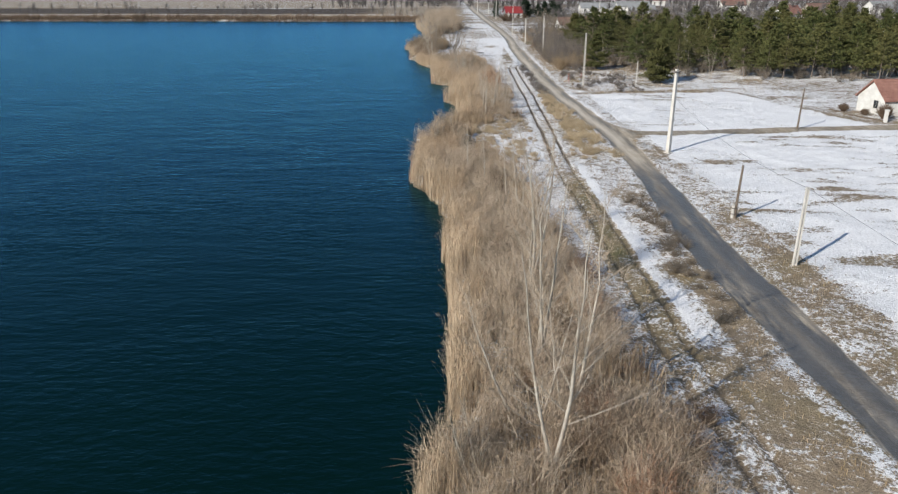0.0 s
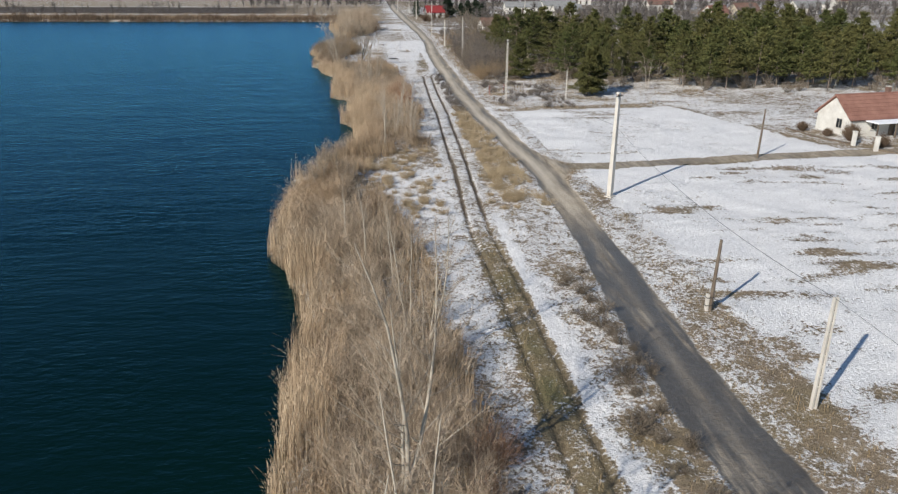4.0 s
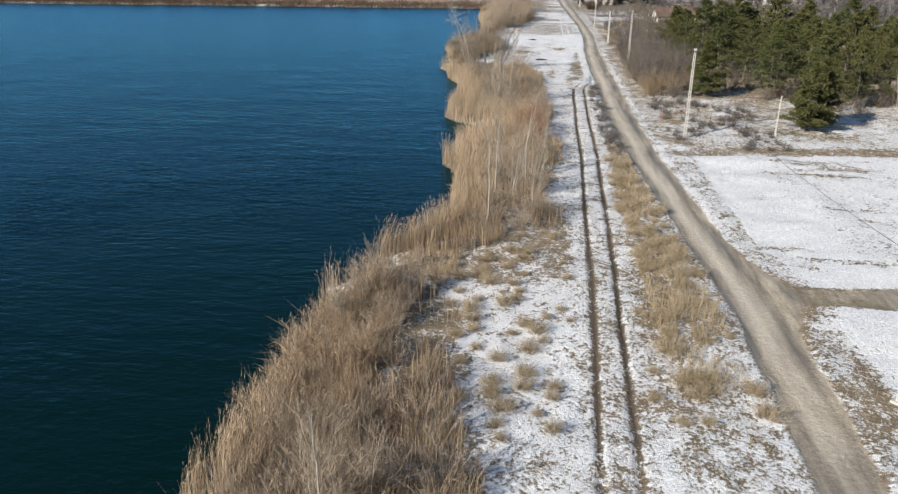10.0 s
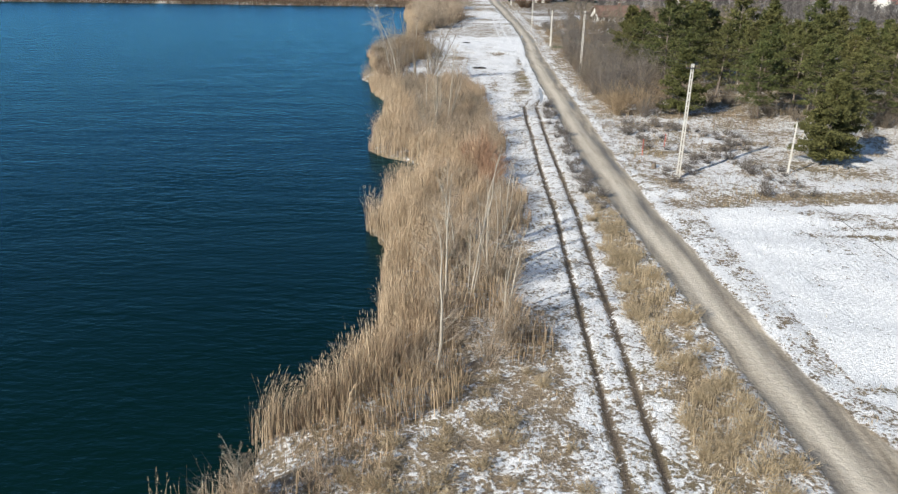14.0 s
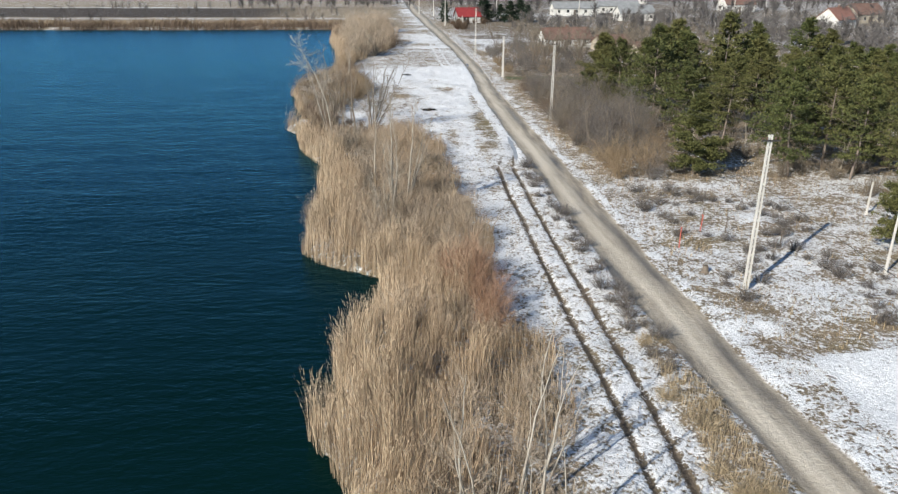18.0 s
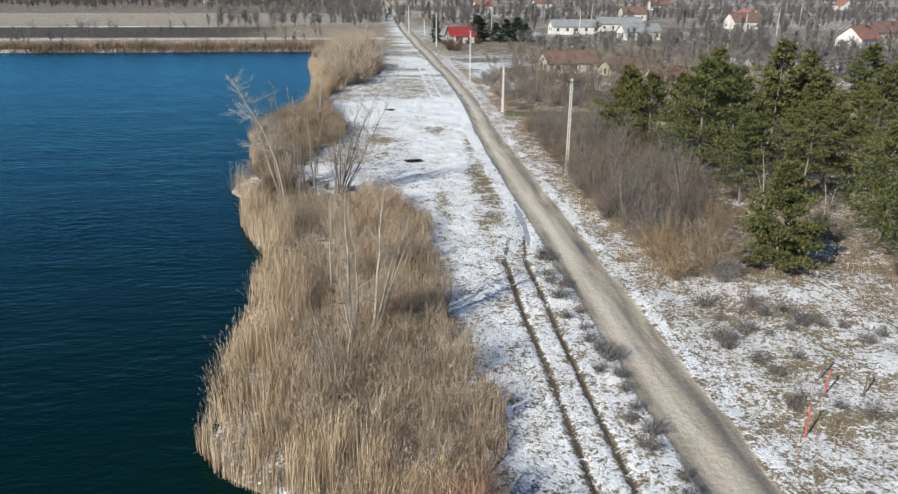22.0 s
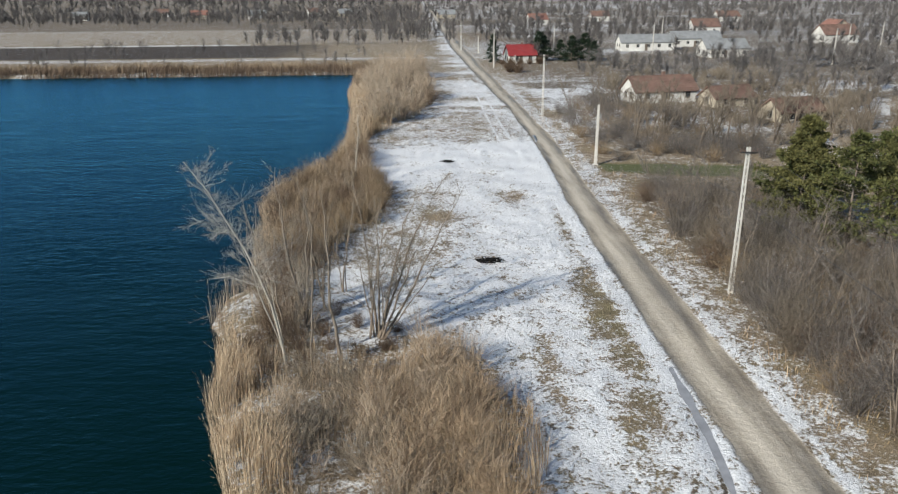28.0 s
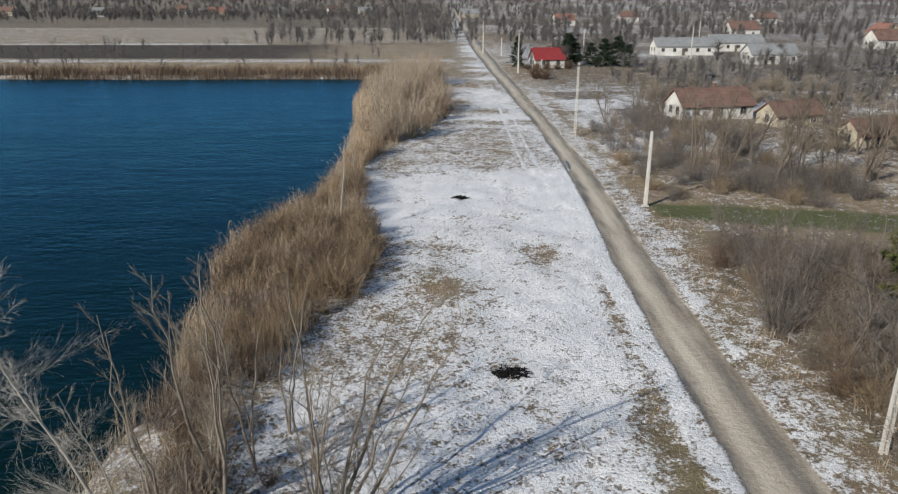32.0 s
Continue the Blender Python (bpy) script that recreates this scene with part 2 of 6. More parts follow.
M = {
    "ground": ground_mat(),
    "water": water_mat(),
    "reed": island_mat("dry reed", (0.115, 0.076, 0.046), (0.375, 0.272, 0.176), (0.63, 0.49, 0.34)),
    "grass_tan": island_mat("tan tussock grass", (0.16, 0.12, 0.072), (0.35, 0.275, 0.175), (0.53, 0.43, 0.295)),
    "reed_mid": island_mat("weathered reed", (0.10, 0.066, 0.042), (0.325, 0.23, 0.148), (0.55, 0.42, 0.285)),
    "reed_dark": island_mat("old reed", (0.10, 0.068, 0.042), (0.26, 0.187, 0.118), (0.46, 0.355, 0.24)),
    "grass": island_mat("dry grass", (0.10, 0.07, 0.035), (0.25, 0.18, 0.10), (0.44, 0.34, 0.20)),
    "twig": island_mat("grey brown twigs", (0.085, 0.068, 0.05), (0.20, 0.164, 0.122), (0.36, 0.302, 0.232)),
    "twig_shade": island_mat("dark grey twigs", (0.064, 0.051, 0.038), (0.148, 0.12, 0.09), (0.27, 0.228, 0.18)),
    "twig_grey": island_mat("lilac grey twigs", (0.045, 0.038, 0.033), (0.118, 0.102, 0.09), (0.245, 0.22, 0.198)),
    "twig_straw": island_mat("straw grey twigs", (0.15, 0.111, 0.079), (0.34, 0.265, 0.192), (0.52, 0.42, 0.315)),
    "twig_tan": island_mat("tan brown twigs", (0.10, 0.068, 0.04), (0.23, 0.165, 0.10), (0.36, 0.275, 0.18)),
    "twig_dark": island_mat("dark brown twigs", (0.055, 0.036, 0.024), (0.125, 0.085, 0.058), (0.21, 0.155, 0.11)),
    "twig_pale": island_mat("pale grey twigs", (0.18, 0.145, 0.112), (0.36, 0.30, 0.24), (0.55, 0.48, 0.40)),
    "twig_white": island_mat("whitish twigs", (0.15, 0.13, 0.108), (0.31, 0.277, 0.238), (0.47, 0.43, 0.38)),
    "twig_red": island_mat("reddish willow twigs", (0.13, 0.07, 0.045), (0.28, 0.165, 0.105), (0.40, 0.26, 0.17)),
    "bark_pale": plain_mat("pale bark", (0.26, 0.222, 0.178), (0.48, 0.43, 0.36), 1.5, 0.85, 0.2, 0, 12, 0.5),
    "bark_grey": plain_mat("grey brown bark", (0.12, 0.095, 0.075), (0.30, 0.245, 0.19), 1.5, 0.85, 0.2, 0, 12, 0.5),
    "bark_dark": plain_mat("dark bark", (0.09, 0.07, 0.055), (0.22, 0.18, 0.14), 2.0, 0.9, 0.2, 0, 14, 0.6),
    "bark_pine": plain_mat("pine bark", (0.10, 0.078, 0.064), (0.27, 0.22, 0.185), 2.0, 0.9, 0.2, 0, 14, 0.6),
    "needle": needle_mat(),
    "needle_dark": island_mat("spruce needles", (0.006, 0.014, 0.008), (0.018, 0.034, 0.018), (0.04, 0.06, 0.03), 0.7),
    "concrete": plain_mat("pale concrete", (0.40, 0.375, 0.335), (0.58, 0.55, 0.50), 1.2, 0.85, 0.2, 0, 30),
    "wood": plain_mat("weathered wood", (0.08, 0.062, 0.048), (0.19, 0.155, 0.12), 1.5, 0.85, 0.2, 0, 20),
    "iron": plain_mat("dark iron", (0.04, 0.038, 0.036), (0.09, 0.08, 0.075), 3, 0.6, 0.4, 0.6),
    "soot": plain_mat("soot", (0.008, 0.008, 0.008), (0.025, 0.023, 0.021), 4, 0.95, 0.1),
    "ceramic": plain_mat("brown ceramic", (0.06, 0.035, 0.025), (0.12, 0.07, 0.05), 4, 0.3, 0.5),
    "cable": plain_mat("black cable", (0.035, 0.035, 0.037), (0.07, 0.07, 0.07), 3, 0.6, 0.3),
    "plaster": plain_mat("white plaster", (0.42, 0.40, 0.365), (0.68, 0.67, 0.63), 0.6, 0.85, 0.2, 0, 9, 0.1),
    "plaster_tan": plain_mat("yellowed plaster", (0.30, 0.26, 0.20), (0.47, 0.415, 0.325), 0.6, 0.85, 0.2, 0, 9, 0.1),
    "tile_red": plain_mat("red clay tiles", (0.19, 0.092, 0.07), (0.31, 0.165, 0.128), 0.8, 0.8, 0.2, 0, 7, 0.4),
    "tile_brown": plain_mat("weathered brown tiles", (0.105, 0.066, 0.052), (0.235, 0.145, 0.115), 0.6, 0.85, 0.2, 0, 7, 0.4),
    "sheet_red": plain_mat("red sheet roofing", (0.20, 0.026, 0.028), (0.30, 0.048, 0.046), 1.0, 0.5, 0.4, 0, 6, 0.2),
    "slate": plain_mat("grey sheet roofing", (0.17, 0.175, 0.175), (0.29, 0.295, 0.295), 0.7, 0.75, 0.3, 0, 7, 0.3),
    "snow": plain_mat("lying snow", (0.72, 0.74, 0.78), (0.88, 0.89, 0.92), 1.5, 0.8, 0.3, 0, 9, 0.3),
    "pane": plain_mat("dark window glass", (0.015, 0.018, 0.02), (0.04, 0.045, 0.05), 1, 0.12, 0.5, 0, 5, 0.0),
    "red_paint": plain_mat("red paint", (0.36, 0.07, 0.05), (0.5, 0.13, 0.09), 3, 0.6, 0.4),
    "stone": plain_mat("pale stone", (0.40, 0.37, 0.32), (0.60, 0.57, 0.51), 1.5, 0.9, 0.2, 0, 12, 0.4),
    # ice-skinned water; the sky's reflection is put into its pale base colour
    "puddle": plain_mat("icy puddle with sky reflection in its colour", (0.20, 0.20, 0.205), (0.36, 0.36, 0.37), 0.8, 0.35, 0.35, 0, 2, 0.02),
    "far_twig": island_mat("distant bare wood", (0.05, 0.046, 0.045), (0.115, 0.105, 0.10), (0.20, 0.185, 0.175), 0.95, 0.1),
}

# ---------------------------------------------------------------- mesh tools
rng = np.random.default_rng(7)


def bulk(name, verts, tris, mat, smooth=False, attrs=None, parent=None):
    """One mesh object from arrays of places and triangles."""
    me = bpy.data.meshes.new(name)
    nv, nt = len(verts), len(tris)
    me.vertices.add(nv)
    me.vertices.foreach_set("co", np.ascontiguousarray(verts, np.float32).ravel())
    me.loops.add(nt * 3)
    me.loops.foreach_set("vertex_index", np.ascontiguousarray(tris, np.int32).ravel())
    me.polygons.add(nt)
    me.polygons.foreach_set("loop_start", np.arange(0, nt * 3, 3, dtype=np.int32))
    if smooth:
        me.polygons.foreach_set("use_smooth", np.ones(nt, bool))
    for key, values in (attrs or {}).items():
        me.attributes.new(key, "FLOAT", "POINT").data.foreach_set("value", np.ascontiguousarray(values, np.float32))
    me.materials.append(mat)
    me.update()
    ob = new(name, me)
    if parent:
        ob.parent = parent
    return ob


class Geo:
    """Gathers tubes, spikes and blades for one mesh."""

    def __init__(self):
        self.v, self.t, self.n = [], [], 0

    def add(self, v, t):
        self.v.append(v)
        self.t.append(t + self.n)
        self.n += len(v)

    def tube(self, pts, radii, sides=5):
        pts, radii = np.asarray(pts, float), np.asarray(radii, float)
        k = len(pts)
        way = np.gradient(pts, axis=0)
        way /= np.linalg.norm(way, axis=1, keepdims=True) + 1e-9
        ref = np.where(np.abs(way[:, 2:3]) > 0.9, [[1.0, 0, 0]], [[0, 0, 1.0]])
        a = np.cross(way, ref)
        a /= np.linalg.norm(a, axis=1, keepdims=True) + 1e-9
        b = np.cross(way, a)
        th = np.arange(sides) * 2 * np.pi / sides
        ring = a[:, None] * np.cos(th)[None, :, None] + b[:, None] * np.sin(th)[None, :, None]
        v = (pts[:, None] + ring * radii[:, None, None]).reshape(-1, 3)
        i, j = np.meshgrid(np.arange(k - 1), np.arange(sides), indexing="ij")
        p, q = (i * sides + j).ravel(), (i * sides + (j + 1) % sides).ravel()
        t = np.concatenate([np.stack([p, q, q + sides], 1), np.stack([p, q + sides, p + sides], 1)])
        self.add(v, t)

    def spikes(self, p0, p1, p2, r):
        """Three-sided twigs from p0 over p1 to the point p2."""
        n = len(p0)
        r = np.broadcast_to(np.asarray(r, float), (n,))[:, None]
        way = p2 - p0
        way = way / (np.linalg.norm(way, axis=1, keepdims=True) + 1e-9)
        ref = np.where(np.abs(way[:, 2:3]) > 0.9, [[1.0, 0, 0]], [[0, 0, 1.0]])
        a = np.cross(way, ref)
        a /= np.linalg.norm(a, axis=1, keepdims=True) + 1e-9
        b = np.cross(way, a)
        rows = []
        for base, f in ((p0, 1.0), (p1, 0.65)):
            for k in range(3):
                th = k * 2 * np.pi / 3
                rows.append(base + (a * np.cos(th) + b * np.sin(th)) * r * f)
        rows.append(p2)
        v = np.stack(rows, 1).reshape(-1, 3)
        one = []
        for k in range(3):
            m = (k + 1) % 3
            one += [(k, m, 3 + m), (k, 3 + m, 3 + k), (3 + k, 3 + m, 6)]
        t = (np.arange(n)[:, None, None] * 7 + np.array(one)[None]).reshape(-1, 3)
        self.add(v, t)

    def thorns(self, p0, p2, r):
        """Straight three-sided twigs."""
        n = len(p0)
        r = np.broadcast_to(np.asarray(r, float), (n,))[:, None]
        way = p2 - p0
        way = way / (np.linalg.norm(way, axis=1, keepdims=True) + 1e-9)
        ref = np.where(np.abs(way[:, 2:3]) > 0.9, [[1.0, 0, 0]], [[0, 0, 1.0]])
        a = np.cross(way, ref)
        a /= np.linalg.norm(a, axis=1, keepdims=True) + 1e-9
        b = np.cross(way, a)
        rows = [p0 + (a * np.cos(k * 2.0944) + b * np.sin(k * 2.0944)) * r for k in range(3)] + [p2]
        v = np.stack(rows, 1).reshape(-1, 3)
        t = (np.arange(n)[:, None, None] * 4 + np.array([(0, 1, 3), (1, 2, 3), (2, 0, 3)])[None]).reshape(-1, 3)
        self.add(v, t)

    def slivers(self, p0, p2, r):
        """The finest twigs: one thin triangle each, turned at random."""
        n = len(p0)
        s = np.cross(p2 - p0, rng.normal(size=(n, 3)))
        s *= (np.broadcast_to(np.asarray(r, float), (n,)) / (np.linalg.norm(s, axis=1) + 1e-9))[:, None]
        self.add(np.stack([p0 - s, p0 + s, p2], 1).reshape(-1, 3), np.arange(n * 3).reshape(-1, 3))

    def blades(self, p0, p1, p2, w, plume=0.0):
        """Bent blades, five places each, with a plume at the tip where plume > 0."""
        n = len(p0)
        th = rng.uniform(0, np.pi, n)
        side = np.stack([np.cos(th), np.sin(th), np.zeros(n)], 1) * np.broadcast_to(np.asarray(w, float), (n,))[:, None]
        rows = [p0 - side, p0 + side, p1 - side * 0.8, p1 + side * 0.8, p2]
        one = [(0, 1, 3), (0, 3, 2), (2, 3, 4)]
        if plume:
            mid = p2 * 0.86 + p1 * 0.14
            s2 = side / (np.linalg.norm(side, axis=1, keepdims=True) + 1e-9) * plume
            rows += [mid - s2, mid + s2, p2 + (p2 - p1) * 0.10 - np.array([0, 0, 0.04])]
            one += [(5, 6, 7)]
        k = len(rows)
        v = np.stack(rows, 1).reshape(-1, 3)
        t = (np.arange(n)[:, None, None] * k + np.array(one)[None]).reshape(-1, 3)
        self.add(v, t)

    def flakes(self, c, way, length, width):
        """Needle sprays: one narrow triangle each."""
        n = len(c)
        s = np.cross(way, rng.normal(size=(n, 3)))
        s /= np.linalg.norm(s, axis=1, keepdims=True) + 1e-9
        s *= np.asarray(width).reshape(-1, 1)
        v = np.stack([c - s, c + s, c + way * np.asarray(length).reshape(-1, 1)], 1).reshape(-1, 3)
        self.add(v, np.arange(n * 3).reshape(-1, 3))

    def make(self, name, mat, parent=None, smooth=False, kind=""):
        return tagged(bulk(name, np.concatenate(self.v), np.concatenate(self.t), mat, smooth, None, parent), kind=kind)


def part(name, bm, mat, parent, label=""):
    me = bpy.data.meshes.new(name)
    bm.to_mesh(me)
    bm.free()
    me.materials.append(mat)
    ob = new(name, me)
    ob.parent = parent
    if label:
        ob["label"] = label
    return ob


def box(bm, x0, x1, y0, y1, z0, z1, bevel=0.0):
    made = bmesh.ops.create_cube(bm, size=1.0, matrix=Matrix.LocRotScale(((x0 + x1) / 2, (y0 + y1) / 2, (z0 + z1) / 2), None, (x1 - x0, y1 - y0, z1 - z0)))
    if bevel:
        edges = list({e for v in made["verts"] for e in v.link_edges})
        bmesh.ops.bevel(bm, geom=edges, offset=bevel, segments=1, affect="EDGES")
    return bm


def boxed(*args, **kw):
    return box(bmesh.new(), *args, **kw)


def cone(bm, p, r0, r1, h, sides=8, turn=None):
    m = Matrix.Translation(p) @ (turn or Matrix()) @ Matrix.Translation((0, 0, h / 2))
    bmesh.ops.create_cone(bm, cap_ends=True, segments=sides, radius1=r0, radius2=r1, depth=h, matrix=m)
    return bm


def empty(name, x, y, z=0.0, turn=0.0):
    ob = new(name)
    ob.matrix_world = pose(x, y, z, 0, 0, turn)
    return ob


def vnoise(x, y, scale, seed=0):
    """Smooth value noise, 0 to 1, at x and y."""
    x, y = np.asarray(x) / scale + 1000.5, np.asarray(y) / scale + 1000.5
    xi, yi = np.floor(x).astype(np.int64), np.floor(y).astype(np.int64)
    fx, fy = x - xi, y - yi
    fx, fy = fx * fx * (3 - 2 * fx), fy * fy * (3 - 2 * fy)

    def h(a, b):
        n = (a * 374761393 + b * 668265263 + seed * 974711) & 0x7FFFFFFF
        n = ((n ^ (n >> 13)) * 1274126177) & 0x7FFFFFFF
        return ((n ^ (n >> 16)) & 0xFFFF) / 65535.0

    return (h(xi, yi) * (1 - fx) + h(xi + 1, yi) * fx) * (1 - fy) + (h(xi, yi + 1) * (1 - fx) + h(xi + 1, yi + 1) * fx) * fy


def smooth(v, a, b):
    s = np.clip((np.asarray(v, float) - a) / (b - a), 0, 1)
    return s * s * (3 - 2 * s)


def band(v, a, b, soft=0.3):
    return smooth(v, a - soft, a + soft) * (1 - smooth(v, b - soft, b + soft))


# ---------------------------------------------------------------- plan
WATER = -0.6
SHORE_Y = [-160, 0, 15, 24, 30, 37, 41, 43.5, 46, 48.5, 51, 53.5, 56, 58.5, 61, 63.5, 66, 68.5, 71, 73.5, 76, 78.5, 81, 83.5, 86, 88.5, 91, 93.5, 96, 98.5, 101, 103.5, 106, 108.5, 111, 113.5, 116, 118.5, 121, 123.5, 126, 128.5, 131, 133.5, 136, 138.5, 141, 143.5, 146, 148.5, 151, 153.5, 156, 158.5, 161, 163.5, 166, 168.5, 171, 173.5, 176, 178.5, 181, 183.5, 186, 188.5, 191, 196, 200, 206, 212, 217, 222, 236, 258, 285, 305, 326]
SHORE_X = [-6, -1, 0.12, 0.2, 1.03, 1.37, 1.22, 1.62, 1.29, 1.24, 1.26, 1.03, 1.66, 1.39, 0.85, 0.5, -0.15, -1.17, -2.74, -2.05, -1.77, -1.83, -2.24, -1.92, -1.43, -1.79, -2.66, -0.49, 0.04, 1.76, 3.05, 4.01, 3.84, 3.45, 3.28, 3.57, 3.05, 1.65, 1.84, 2.54, 2.73, 3.2, 3.74, 4.34, 4.2, 0.56, -1.18, -0.68, -0.89, -0.88, -0.81, -0.84, -0.63, -1.15, -0.59, -0.99, -1.69, -3.18, -4.27, -4.42, -4.89, -5.53, -6.74, -7.33, -6.71, -5.67, -5.89, -7.13, -6.91, -8.8, -7.74, -6.8, -4.15, -3.58, -4.96, -7.74, -8.67, -9.4]
BRUSH_Y = [0, 24, 35, 45, 53, 59, 67, 74, 80, 87, 91, 94, 97, 99.5, 102, 106, 114, 120, 126, 131, 140, 149, 158, 164, 170, 175, 177.5, 179.5, 187, 196, 206, 214, 222, 236, 246, 256, 275, 330]
BRUSH_X = [11, 11, 10.5, 10.5, 10.2, 9.0, 9.6, 7.5, 6.2, 6.6, 4.0, 4.0, 6.2, 8.0, 12.3, 11.0, 11.4, 12.0, 12.4, 10.6, 11.8, 11.2, 10.8, 10.0, 10.2, 8.8, 7.0, 0.2, -1.5, 0.5, 3.4, 2.0, 0.0, -1.5, 1.0, 5.0, 9.0, 7.0]
ROAD_Y = [-50, 26, 40, 50, 62, 75, 90, 105, 122, 132, 150, 160, 172, 190, 205, 222, 235, 265, 290, 340, 410]
ROAD_L = [19.5, 19.7, 19.0, 18.8, 19.7, 20.8, 21.1, 20.2, 19.3, 18.6, 18.75, 18.75, 18.9, 19.05, 19.45, 20.25, 20.7, 20.6, 19.8, 18.5, 17.0]
ROAD_R = [22.3, 22.4, 22.4, 22.3, 22.9, 23.4, 24.2, 22.9, 22.1, 21.9, 21.9, 22.0, 22.1, 22.2, 22.3, 22.9, 23.3, 23.1, 22.8, 22.2, 21.5]
RUT_Y = [15, 23, 30, 36, 42, 60, 74, 95, 122, 142, 160.5]
POOL_Y, POOL_X = [160, 164, 167, 171, 176], [17.1, 17.8, 18.2, 18.45, 18.7]
RUT_L = [13.2, 13.2, 12.8, 12.6, 12.9, 13.1, 12.7, 13.6, 14.5, 14.8, 15.3]


def shore(y):
    return np.interp(y, SHORE_Y, SHORE_X) + (vnoise(y, y * 0, 2.2, 5) - 0.5) * 0.9


def brush(y):
    return np.interp(y, BRUSH_Y, BRUSH_X)


def land(x, y):
    """Metres inland from the lake's edge; below nought out in the lake."""
    d = np.maximum(x - shore(y), (y - 326 - (vnoise(x, x * 0, 9, 8) - 0.5) * 3) * np.where(x < 5, 1, 0) - np.where(x < 5, 0, 1e3))
    d = np.maximum(d, np.where(y > 326, np.maximum(d, y - 326), -1e3))
    return np.maximum(d, np.maximum(-620 - x, -170 - y))


def height(x, y):
    d = land(x, y)
    up = smooth(d, -0.2, 2.2) * 0.62 + WATER - 0.02
    z = np.where(d < 0, WATER - 0.02 - np.minimum(2.5, -d * 0.4), up)
    lumps = (vnoise(x, y, 0.8, 1) - 0.5) * 0.12 + (vnoise(x, y, 3.1, 2) - 0.5) * 0.22
    flat = band(x, np.interp(y, ROAD_Y, ROAD_L), np.interp(y, ROAD_Y, ROAD_R), 0.5)
    z = z + np.where(d > 0.3, lumps * (1 - 0.8 * flat) - 0.07 * flat, 0)
    dip = np.exp(-((x - np.interp(y, POOL_Y, POOL_X)) / 0.40) ** 2) * band(y, 163.0, 174, 0.8)
    z = z * (1 - dip) - 0.11 * dip
    gauge = np.interp(y, RUT_Y, RUT_L)
    for c in (gauge, gauge + 1.5):
        z = z - 0.13 * np.exp(-((x - c) / 0.17) ** 2) * band(y, 20, 160.5, 1)
    return z


